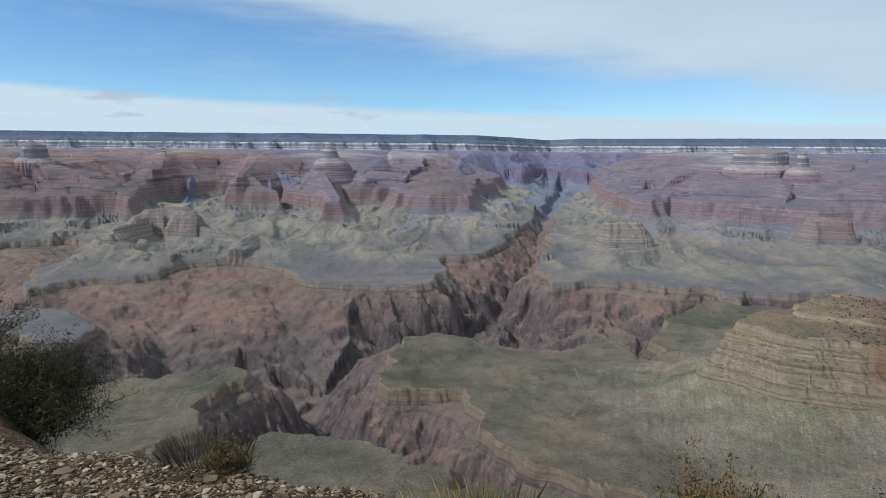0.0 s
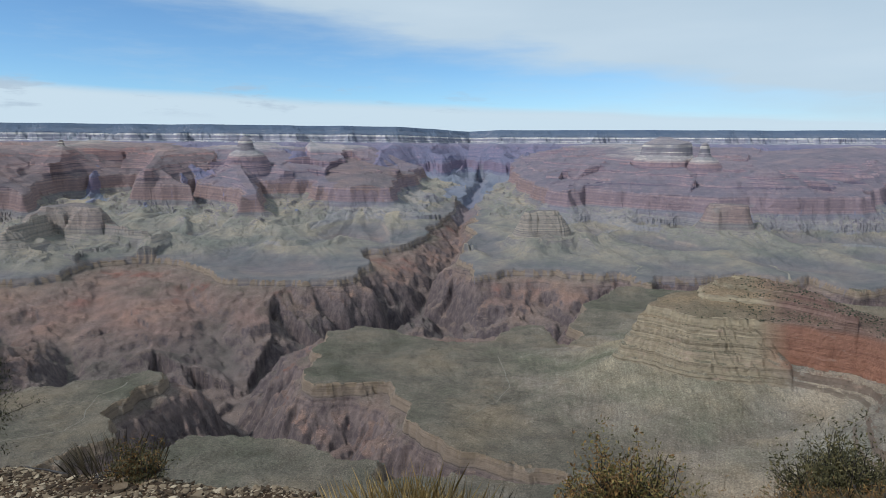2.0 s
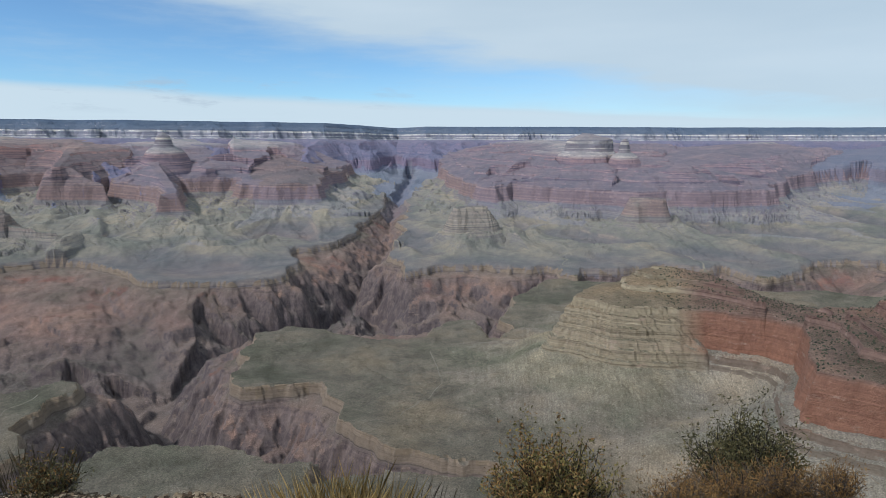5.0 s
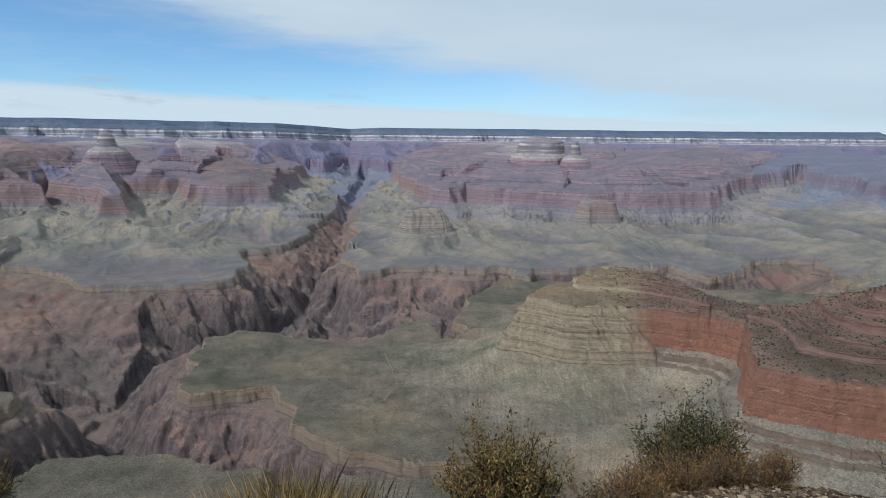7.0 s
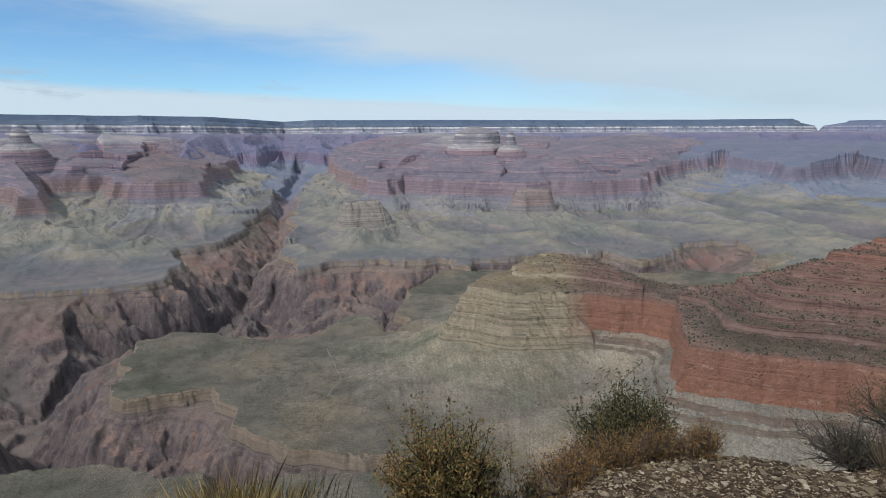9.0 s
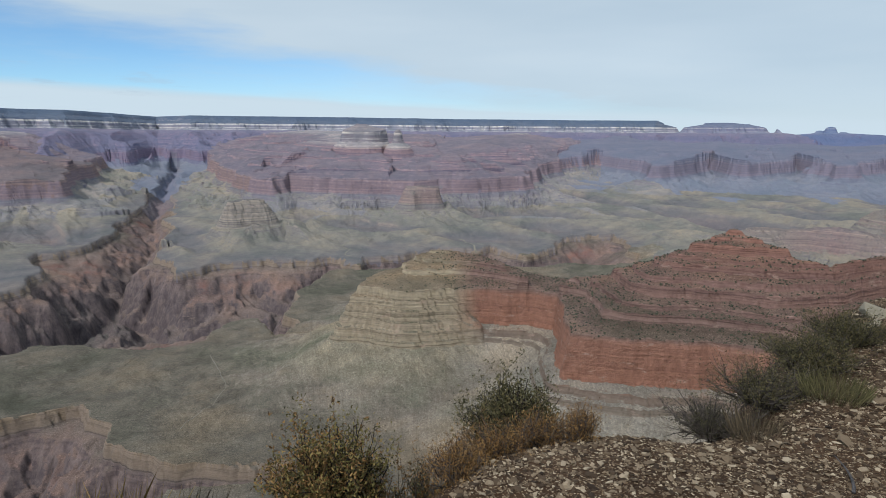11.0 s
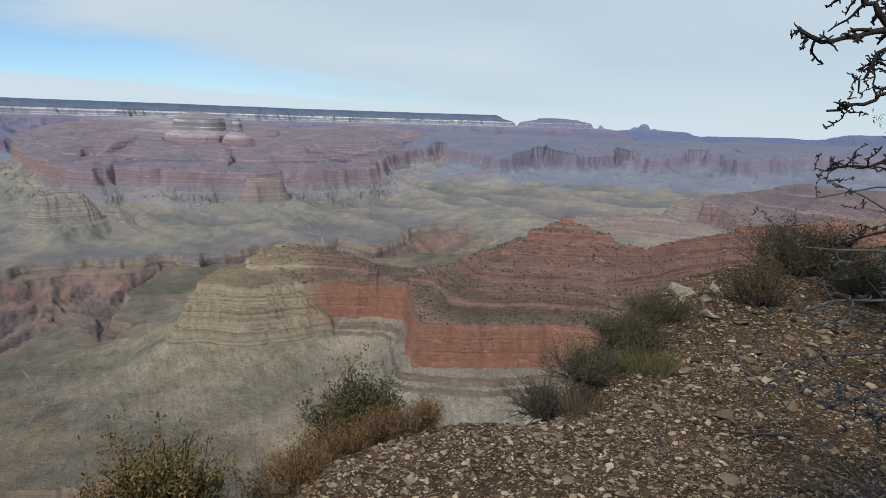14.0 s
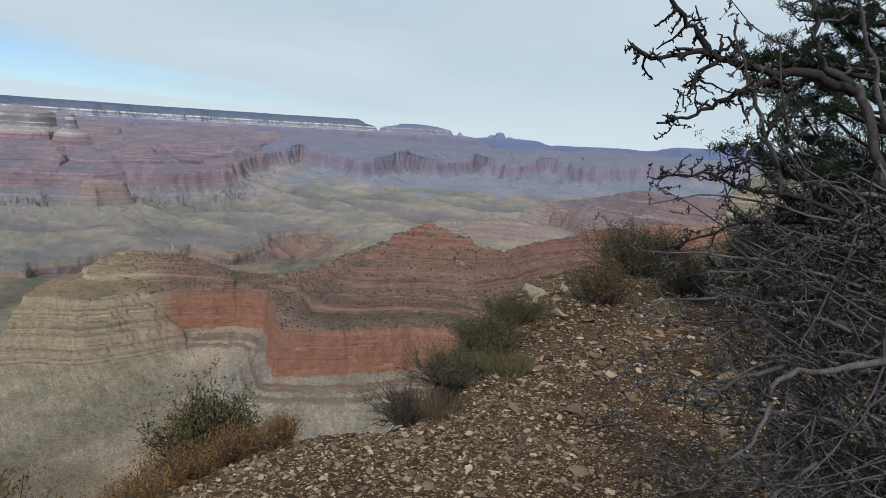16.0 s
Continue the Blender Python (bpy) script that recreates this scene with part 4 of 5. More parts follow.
def ribbon(name, way, width, mat, lift, wiggle, label, level=None):
    """A narrow strip draped over the land along a line of bearings and distances."""
    pts = np.array([bearing(a, d) for a, d in way])
    cum = np.concatenate([[0], np.cumsum(np.hypot(*np.diff(pts, axis=0).T))])
    s_ = np.arange(0, cum[-1], 14.0)
    cx_, cy_ = np.interp(s_, cum, pts[:, 0]), np.interp(s_, cum, pts[:, 1])
    cx_, cy_ = cx_ + grain(cx_, cy_, 160, 71) * wiggle, cy_ + grain(cx_, cy_, 160, 72) * wiggle
    tx_, ty_ = np.gradient(cx_), np.gradient(cy_)
    ln = np.hypot(tx_, ty_)
    half = width * 0.5 * (1 + grain(cx_, cy_, 60, 73))
    v_ = []
    for sgn_ in (-1, 1):
        vx, vy = cx_ - sgn_ * ty_ / ln * half, cy_ + sgn_ * tx_ / ln * half
        vz = land_z(vx, vy)[0] + lift if level is None else np.full(vx.shape, level)
        v_.append(np.stack([vx * SCALE, vy * SCALE, vz * SCALE + EYE_Z], -1))
    n_ = len(s_)
    me = bpy.data.meshes.new(name)
    me.from_pydata(np.concatenate(v_).tolist(), [], [[i, i + 1, n_ + i + 1, n_ + i] for i in range(n_ - 1)])
    me.materials.append(mat)
    return tagged(new(name, me), label, name, "", "structure")


m_trail, k_, b_ = material("trodden_dust")
k_.put(b_.inputs["Base Color"], k_.ramp(k_.noise(k_.add("ShaderNodeNewGeometry").outputs["Position"], 0.6, 4.0), [(0.3, (0.20, 0.18, 0.14)), (0.7, (0.28, 0.25, 0.20))]))
b_.inputs["Roughness"].default_value = 0.95
m_water, k_, b_ = material("green_river_water")
k_.put(b_.inputs["Base Color"], k_.ramp(k_.noise(k_.add("ShaderNodeNewGeometry").outputs["Position"], 0.2, 3.0), [(0.3, (0.06, 0.10, 0.06)), (0.7, (0.10, 0.145, 0.09))]))
b_.inputs["Roughness"].default_value = 0.35
ribbon("trail", [(9.5, 2150), (11.5, 2230), (11.9, 2330), (13.2, 2450), (13.4, 2620), (12.5, 2850)], 3, m_trail, 1.0, 50, "pale dusty trail across the grey-green platform")
ribbon("trail", [(-31, 2480), (-26, 2420), (-23, 2620), (-20.6, 2840)], 3.5, m_trail, 1.0, 50, "pale dusty trail across the grey-green platform")
ribbon("dry_wash", [(25.3, 4800), (24.6, 5100), (25.2, 5500), (24.0, 5900)], 9, m_trail, 1.5, 120, "pale dry wash winding down to the gorge")
ribbon("dry_wash", [(40, 4700), (36.5, 5100), (35, 5500)], 9, m_trail, 1.5, 120, "pale dry wash winding down to the gorge")
ribbon("river", [(2.2, 4490), (4.2, 4640), (5.2, 4730), (6.0, 4680), (6.6, 4600)], 70, m_water, 2, 0, "short green reach of river deep in the gorge", level=-1385)

# junipers dotted over the red ridge
jr = np.random.default_rng(11)
ja, jd = np.radians(jr.uniform(33, 84, 16000)), np.sqrt(jr.uniform(1950 ** 2, 3100 ** 2, 16000))
jx, jy = jd * np.sin(ja), jd * np.cos(ja)
jz, jbed, jown = land_z(jx, jy)
jz2 = land_z(jx + 6, jy + 6)[0]
ok_ = (jown == 1) & (jbed > -655) & (jbed < -335) & (np.abs(jz2 - jz) < 7.5)
jx, jy, jz = jx[ok_][:3200], jy[ok_][:3200], jz[ok_][:3200]
bm_ = bmesh.new()
bmesh.ops.create_icosphere(bm_, subdivisions=1, radius=1.0)
ball_v = np.array([v.co[:] for v in bm_.verts])
ball_f = np.array([[v.index for v in f.verts] for f in bm_.faces])
bm_.free()
nj = len(jx)
jv = ball_v[None] * jr.uniform(0.6, 1.3, (nj, len(ball_v), 1)) * (jr.uniform(1.4, 4.2, nj) ** 1.0)[:, None, None] * np.array([1, 1, 0.9])
jv = (jv + np.stack([jx, jy, jz + 1.2], -1)[:, None]) * SCALE + np.array([0, 0, EYE_Z])
me_j = bpy.data.meshes.new("juniper_scrub")
me_j.from_pydata(jv.reshape(-1, 3).tolist(), [], (ball_f[None] + (np.arange(nj) * len(ball_v))[:, None, None]).reshape(-1, 3).tolist())
m_jun, k_, b_ = material("dark_juniper")
k_.put(b_.inputs["Base Color"], k_.ramp(k_.add("ShaderNodeNewGeometry").outputs["Random Per Island"], [(0.0, (0.022, 0.026, 0.016)), (1.0, (0.07, 0.075, 0.045))]))
b_.inputs["Roughness"].default_value = 0.9
me_j.materials.append(m_jun)
tagged(new("juniper_scrub", me_j), "dark junipers dotted over the red ridge", "scrub", "", "stuff")

# ---- the rim underfoot ----
def simple(name, stops, size, rough=0.9, bump=0.0, island=0.0, aniso=None):
    """A material of noise-mixed colours with grain."""
    m, k, bsdf = material(name)
    geo = m.node_tree.nodes.new("ShaderNodeNewGeometry")
    obj = m.node_tree.nodes.new("ShaderNodeObjectInfo")
    pos = geo.outputs["Position"]
    if aniso:
        pos = k.add("ShaderNodeVectorMath", {0: pos, 1: aniso}, operation="MULTIPLY").outputs[0]
    a, b = k.noise(pos, size, 5.0, 0.65), k.noise(pos, size * 7, 3.0, 0.6)
    v = k.math("ADD", k.math("MULTIPLY", a, 0.6), k.math("MULTIPLY", b, 0.4))
    if island:
        v = k.math("ADD", k.math("MULTIPLY", v, 1 - island), k.math("MULTIPLY", geo.outputs["Random Per Island"], island))
        v = k.math("ADD", v, k.math("MULTIPLY", k.math("SUBTRACT", obj.outputs["Random"], 0.5), 0.1))
    k.put(bsdf.inputs["Base Color"], k.ramp(v, stops))
    bsdf.inputs["Roughness"].default_value = rough
    bsdf.inputs["Specular IOR Level"].default_value = 0.2
    if bump:
        bn = k.add("ShaderNodeBump", {"Height": k.math("ADD", a, b), "Strength": 0.8, "Distance": bump})
        k.put(bsdf.inputs["Normal"], bn.outputs[0])
    return m


def stony_soil():
    """Red-brown dust thick with small chips."""
    m, k, bsdf = material("dry_stony_soil")
    pos = m.node_tree.nodes.new("ShaderNodeNewGeometry").outputs["Position"]
    a, b = k.noise(pos, 1.6, 4.0, 0.6), k.noise(pos, 22.0, 5.0, 0.7)
    dust = k.ramp(k.math("ADD", k.math("MULTIPLY", a, 0.5), k.math("MULTIPLY", b, 0.5)), [(0.32, (0.026, 0.014, 0.008)), (0.5, (0.052, 0.029, 0.016)), (0.66, (0.10, 0.06, 0.035))])
    col = dust
    for size, share in ((38.0, 0.42), (85.0, 0.5)):
        cell = k.add("ShaderNodeTexVoronoi", {"Vector": pos, "Scale": size})
        tone = k.add("ShaderNodeSeparateColor", {"Color": cell.outputs["Color"]}).outputs
        chip = k.math("MULTIPLY", k.math("LESS_THAN", tone[0], share), k.step(cell.outputs["Distance"], 0.42, 0.34))
        col = k.mix(chip, col, k.ramp(tone[1], [(0.0, (0.07, 0.044, 0.025)), (0.5, (0.17, 0.115, 0.068)), (1.0, (0.38, 0.295, 0.195))]))
    k.put(bsdf.inputs["Base Color"], col)
    bsdf.inputs["Roughness"].default_value = 0.95
    bsdf.inputs["Specular IOR Level"].default_value = 0.15
    k.put(bsdf.inputs["Normal"], k.add("ShaderNodeBump", {"Height": k.math("ADD", b, k.math("MULTIPLY", a, 0.5)), "Strength": 0.9, "Distance": 0.02}).outputs[0])
    return m


soil_mat = stony_soil()
chip_mat = simple("limestone_chips", [(0.12, (0.03, 0.019, 0.012)), (0.42, (0.092, 0.062, 0.038)), (0.66, (0.215, 0.16, 0.104)), (0.88, (0.50, 0.415, 0.295))], 14.0, 0.9, 0.006, 0.7)
bark_grey = simple("grey_dead_bark", [(0.3, (0.018, 0.016, 0.015)), (0.5, (0.058, 0.052, 0.051)), (0.72, (0.155, 0.145, 0.142))], 30.0, 0.85, 0.004, 0.25, (1, 1, 0.3))
bark_dark = simple("dark_bark", [(0.3, (0.010, 0.008, 0.008)), (0.7, (0.042, 0.034, 0.03))], 40.0, 0.9, 0.003, 0.3)
twig_dark = simple("dark_twigs", [(0.25, (0.03, 0.024, 0.022)), (0.75, (0.12, 0.10, 0.085))], 20.0, 0.9, 0, 0.6)
leaf_olive = simple("olive_leaves", [(0.2, (0.036, 0.033, 0.014)), (0.55, (0.085, 0.075, 0.032)), (0.85, (0.165, 0.135, 0.06))], 12.0, 0.7, 0, 0.7)
leaf_dark = simple("dark_green_leaves", [(0.2, (0.02, 0.019, 0.009)), (0.6, (0.06, 0.055, 0.024)), (0.9, (0.12, 0.105, 0.05))], 12.0, 0.7, 0, 0.7)
leaf_rust = simple("rusty_dry_leaves", [(0.2, (0.06, 0.032, 0.011)), (0.55, (0.175, 0.094, 0.033)), (0.85, (0.30, 0.18, 0.065))], 12.0, 0.8, 0, 0.7)
straw = simple("golden_dry_grass", [(0.2, (0.15, 0.098, 0.034)), (0.55, (0.31, 0.21, 0.078)), (0.85, (0.48, 0.35, 0.15))], 12.0, 0.75, 0, 0.7)
straw_grey = simple("grey_dry_stalks", [(0.2, (0.05, 0.038, 0.024)), (0.85, (0.15, 0.115, 0.07))], 12.0, 0.8, 0, 0.7)
leaf_gold = simple("yellow_olive_leaves", [(0.2, (0.05, 0.042, 0.012)), (0.55, (0.14, 0.115, 0.035)), (0.85, (0.27, 0.20, 0.07))], 12.0, 0.7, 0, 0.7)
needle_mat = simple("pine_needles", [(0.2, (0.008, 0.014, 0.008)), (0.6, (0.022, 0.034, 0.018)), (0.9, (0.05, 0.065, 0.03))], 8.0, 0.6, 0, 0.7)

EDGE = [(-30, 26), (-9, 7.2), (-4.5, 4.2), (-2.4, 3.22), (-1.75, 3.2), (-1.0, 2.97), (-0.46, 2.82), (-0.2, 2.6), (0.3, 2.2), (1.2, 1.95), (2.0, 2.12), (2.36, 2.06),
        (2.72, 1.87), (3.11, 1.66), (3.7, 1.57), (4.3, 1.62), (5.0, 1.85), (5.8, 2.3), (7.4, 2.6), (9.0, 2.2), (12, 1.2), (30, -2)]
DROP_D = [-60, -0.5, 0, 0.25, 0.5, 0.8, 1.2, 2.5, 6, 15, 40]
DROP_Z = [0.0, 0.0, -0.03, -0.16, -0.42, -1.0, -1.8, -4, -11, -29, -75]


def beyond_edge(x, y):
    """Signed distance past the rim's edge, positive over the drop."""
    x, y = np.asarray(x, float), np.asarray(y, float)
    best, sgn = np.full(x.shape, 1e9), np.ones(x.shape)
    for p0, p1 in zip(EDGE, EDGE[1:]):
        d, _, side = along(x, y, p0, p1)
        b = d < best
        best[b], sgn[b] = d[b], np.where(side > 0, 1.0, -1.0)[b]
    return best * sgn


def rim_z(x, y):
    x, y = np.asarray(x, float), np.asarray(y, float)
    s = beyond_edge(x, y) + grain(x, y, 0.5, 51) * 0.12 + grain(x, y, 1.7, 52) * 0.1 * (np.hypot(x, y) > 4)
    z = np.interp(s, DROP_D, DROP_Z)
    inside = np.clip(-s, 0, 1)
    z = z + grain(x, y, 1.3, 53) * 0.07 + grain(x, y, 0.4, 54) * 0.025 + grain(x, y, 0.12, 55) * 0.01
    # ledges that hold bushes below the edge
    for lx, ly, lz, lw in ((2.74, 3.0, 0.75, 0.45), (-3.75, 5.1, 0.8, 0.9), (-4.9, 5.6, 0.6, 0.9)):
        z = z + lz * np.exp(-((x - lx) ** 2 + (y - ly) ** 2) / lw ** 2)
    return z + 0.03 * inside


def mesh_of(name, v, faces_list, mat, smooth=False):
    me = bpy.data.meshes.new(name)
    me.from_pydata(np.asarray(v).tolist() if not isinstance(v, list) else v, [], faces_list)
    me.materials.append(mat)
    if smooth:
        me.polygons.foreach_set("use_smooth", np.ones(len(me.polygons), dtype=bool))
    me.update()
    return me


fa = np.radians(np.concatenate([np.arange(-44, 100, 0.6), np.arange(100, 316, 4)]))
fr = np.concatenate([np.linspace(0.05, 1.4, 8)[:-1], np.geomspace(1.4, 40, 190)])
FA, FR = np.meshgrid(fa, fr, indexing="ij")
RX, RY = FR * np.sin(FA), FR * np.cos(FA)
RZ = rim_z(RX, RY)
fna, fnr = FA.shape
fi_, fj_ = np.meshgrid(np.arange(fna), np.arange(fnr - 1), indexing="ij")
fi2 = (fi_ + 1) % fna
rim_quads = np.stack([fi_ * fnr + fj_ + 1, fi2 * fnr + fj_ + 1, fi2 * fnr + fj_, fi_ * fnr + fj_], -1).reshape(-1, 4).tolist()
rim_quads.append([i * fnr for i in range(fna)][::-1])
rim_ground = new("ground", mesh_of("rim_ground", np.stack([RX, RY, RZ], -1).reshape(-1, 3), rim_quads, soil_mat, True))
tagged(rim_ground, "brown stony soil on the canyon's rim", "ground", "", "structure")

# ---- loose limestone chips ----
rng = np.random.default_rng(7)
bm_ = bmesh.new()
bmesh.ops.create_icosphere(bm_, subdivisions=1, radius=1.0)
ICO_V = np.array([v.co[:] for v in bm_.verts])
ICO_F = np.array([[v.index for v in f.verts] for f in bm_.faces])
bm_.free()


def turns(n, tilt):
    """Random rotations: any heading, tilted up to so many radians."""
    a, b, c = rng.uniform(0, math.tau, n), rng.normal(0, tilt, n), rng.normal(0, tilt, n)
    ca, sa, cb, sb, cc, sc = np.cos(a), np.sin(a), np.cos(b), np.sin(b), np.cos(c), np.sin(c)
    z0, o1 = np.zeros(n), np.ones(n)
    rz = np.stack([ca, -sa, z0, sa, ca, z0, z0, z0, o1], -1).reshape(n, 3, 3)
    rx = np.stack([o1, z0, z0, z0, cb, -sb, z0, sb, cb], -1).reshape(n, 3, 3)
    ry = np.stack([cc, z0, sc, z0, o1, z0, -sc, z0, cc], -1).reshape(n, 3, 3)
    return rz @ rx @ ry


OCT_V = np.array([(1, 0, 0), (-1, 0, 0), (0, 1, 0), (0, -1, 0), (0, 0, 1), (0, 0, -1)], float)
OCT_F = np.array([(0, 2, 4), (2, 1, 4), (1, 3, 4), (3, 0, 4), (2, 0, 5), (1, 2, 5), (3, 1, 5), (0, 3, 5)])


def chips(xs, ys, sizes, sink=0.25, fine=False):
    n = len(xs)
    base_v, base_f = (OCT_V, OCT_F) if fine else (ICO_V, ICO_F)
    shape = base_v[None] * rng.uniform(0.6, 1.25, (n, len(base_v), 1)) + rng.normal(0, 0.16, (n, len(base_v), 3))
    shape[..., 2] = np.clip(shape[..., 2], -0.6, 0.6)
    half = np.stack([sizes, sizes * rng.uniform(0.5, 0.95, n), sizes * rng.uniform(0.22, 0.5, n)], -1)
    v = np.einsum("nij,nkj->nki", turns(n, 0.22), shape * half[:, None])
    z = rim_z(xs, ys) + half[:, 2] * (0.75 - sink)
    v = v + np.stack([xs, ys, z], -1)[:, None]
    f = base_f[None] + (np.arange(n) * len(base_v))[:, None, None]
    return v.reshape(-1, 3), f.reshape(-1, 3).tolist()


def scatter(n, a0, a1, r0, r1):
    a, r = np.radians(rng.uniform(a0, a1, n)), np.sqrt(rng.uniform(r0 * r0, r1 * r1, n))
    x, y = r * np.sin(a), r * np.cos(a)
    keep = beyond_edge(x, y) < 0.22
    patch = grain(x, y, 0.9, 61) + 0.5 * grain(x, y, 0.35, 62)
    keep &= (patch > -0.18 + rng.normal(0, 0.16, n)) | (rng.uniform(0, 1, n) < 0.25) | (beyond_edge(x, y) > -0.5)
    return x[keep], y[keep]


vs, fs, off_ = [], [], 0
for n, a0, a1, r0, r1, lo, hi, small_ in ((36000, -44, 0, 2.3, 5.0, 0.005, 0.015, True), (7500, -44, 0, 2.3, 5.0, 0.012, 0.03, False), (70000, 38, 104, 2.0, 4.8, 0.004, 0.013, True),
                                       (9500, 38, 104, 2.0, 4.8, 0.010, 0.028, False), (20000, 62, 100, 4.4, 9.5, 0.008, 0.024, True), (3500, 62, 100, 4.4, 9.5, 0.015, 0.05, False)):
    x_, y_ = scatter(n, a0, a1, r0, r1)
    v_, f_ = chips(x_, y_, lo + (hi - lo) * rng.uniform(0, 1, len(x_)) ** 2.2, fine=small_)
    vs.append(v_)
    fs += [[i + off_ for i in t] for t in f_]
    off_ += len(v_)
gravel = tagged(new("gravel", mesh_of("gravel", np.concatenate(vs), fs, chip_mat)), "loose cream and brown limestone chips on the rim soil", "gravel", "", "stuff")

# bigger stones lying loose, each one a thing
STONES = [(3.68, 0.97, 0.085), (3.0, 0.72, 0.05), (3.55, 1.3, 0.05), (2.5, 1.25, 0.045), (4.1, 0.75, 0.06), (4.6, 1.15, 0.07), (3.3, 1.52, 0.05), (2.9, 1.55, 0.045), (5.2, 0.9, 0.08), (4.9, 0.3, 0.08),
          (3.9, 0.2, 0.05), (3.2, 0.2, 0.045), (2.6, 0.6, 0.04), (-1.5, 2.75, 0.05), (-1.95, 3.0, 0.055), (-0.75, 2.75, 0.045), (-2.3, 3.05, 0.05), (-1.15, 2.9, 0.045), (4.2, 1.4, 0.06), (5.6, 1.5, 0.09)]
for sx0, sy0, size0 in STONES:
    v_, f_ = chips(np.array([sx0]), np.array([sy0]), np.array([size0]), 0.1)
    base0 = np.array([sx0, sy0, float(rim_z([sx0], [sy0])[0])])
    st = new("stone", mesh_of("stone", v_ - base0, f_, chip_mat))
    st.location = base0
    tagged(st, "angular cream limestone stone lying on gravel", "stone", "loose stones")


# pale ledge stones behind the shrubs
for sx0, sy0, size0 in ((5.85, 2.15, 0.2), (6.3, 2.25, 0.24), (5.6, 1.75, 0.14), (6.7, 2.1, 0.16), (6.05, 1.95, 0.12)):
    v_, f_ = chips(np.array([sx0]), np.array([sy0]), np.array([size0 * 0.8]), 0.75)
    base0 = np.array([sx0, sy0, float(rim_z([sx0], [sy0])[0])])
    st = new("limestone_slab", mesh_of("limestone_slab", v_ - base0, f_, simple("pale_limestone", [(0.3, (0.16, 0.14, 0.10)), (0.7, (0.32, 0.28, 0.21))], 9.0, 0.9, 0.01)))
    st.location = base0
    tagged(st, "pale limestone slab half sunk in gravel", "stone", "ledge slabs")


# ---- woody things ----
def tubes(name, lines, mat, sides=5):
    """Tapered, slightly bent round stems. lines: lists of (x, y, z, radius)."""
    v, f = [], []
    for line in lines:
        pts = np.array([p[:3] for p in line], float)
        rad = [p[3] for p in line]
        tang = np.gradient(pts, axis=0)
        tang /= np.linalg.norm(tang, axis=1)[:, None] + 1e-9
        ref = np.array([0.31, 0.87, 0.38])
        start = len(v)
        for p, t_, r_ in zip(pts, tang, rad):
            u_ = np.cross(t_, ref)
            u_ /= np.linalg.norm(u_) + 1e-9
            w_ = np.cross(t_, u_)
            for k_ in range(sides):
                a_ = math.tau * k_ / sides
                v.append((p + (u_ * math.cos(a_) + w_ * math.sin(a_)) * r_).tolist())
        for i in range(len(line) - 1):
            for k_ in range(sides):
                a_, b_ = start + i * sides + k_, start + i * sides + (k_ + 1) % sides
                f.append([a_, b_, b_ + sides, a_ + sides])
        f.append([start + k_ for k_ in range(sides)][::-1])
        f.append([start + (len(line) - 1) * sides + k_ for k_ in range(sides)])
    return mesh_of(name, v, f, mat, True)


def blades(name, roots, dirs, lengths, widths, mat, bend=0.0):
    """Narrow leaves: two-segment bent slips with a little fold."""
    n = len(roots)
    dirs = dirs / (np.linalg.norm(dirs, axis=1)[:, None] + 1e-9)
    side = np.cross(dirs, rng.normal(0, 1, (n, 3)))
    side /= np.linalg.norm(side, axis=1)[:, None] + 1e-9
    droop = np.array([0, 0, -1.0]) * bend
    mid = roots + dirs * (lengths * 0.55)[:, None] + np.cross(dirs, side) * (widths * 0.3)[:, None]
    tip = roots + (dirs + droop) * lengths[:, None]
    v = np.stack([roots, mid + side * (widths * 0.5)[:, None], tip, mid - side * (widths * 0.5)[:, None]], 1).reshape(-1, 3)
    base_ = np.arange(n)[:, None] * 4
    f = np.concatenate([base_ + np.array([0, 1, 2]), base_ + np.array([0, 2, 3])]).tolist()
    return mesh_of(name, v, f, mat)


def part(name, me, parent, label=""):
    ob = new(name, me)
    ob.parent = parent
    if name in ("twig", "stem", "seed_stalk", "seed_head", "foliage", "needles", "bough", "blade_tuft"):
        ob["kind"] = "stuff"
    return tagged(ob, label)


def wander(p, d, length, r0, steps, kink, lift=0.0, taper=0.75):
    """A crooked stem from p in direction d."""
    d = np.array(d, float) / (np.linalg.norm(d) + 1e-9)
    p = np.array(p, float)
    out = [(*p, r0)]
    for i in range(steps):
        d = d + rng.normal(0, kink, 3) + np.array([0, 0, lift])
        d /= np.linalg.norm(d)
        p = p + d * length / steps
        out.append((*p, r0 * (1 - taper * (i + 1) / steps)))
    return out


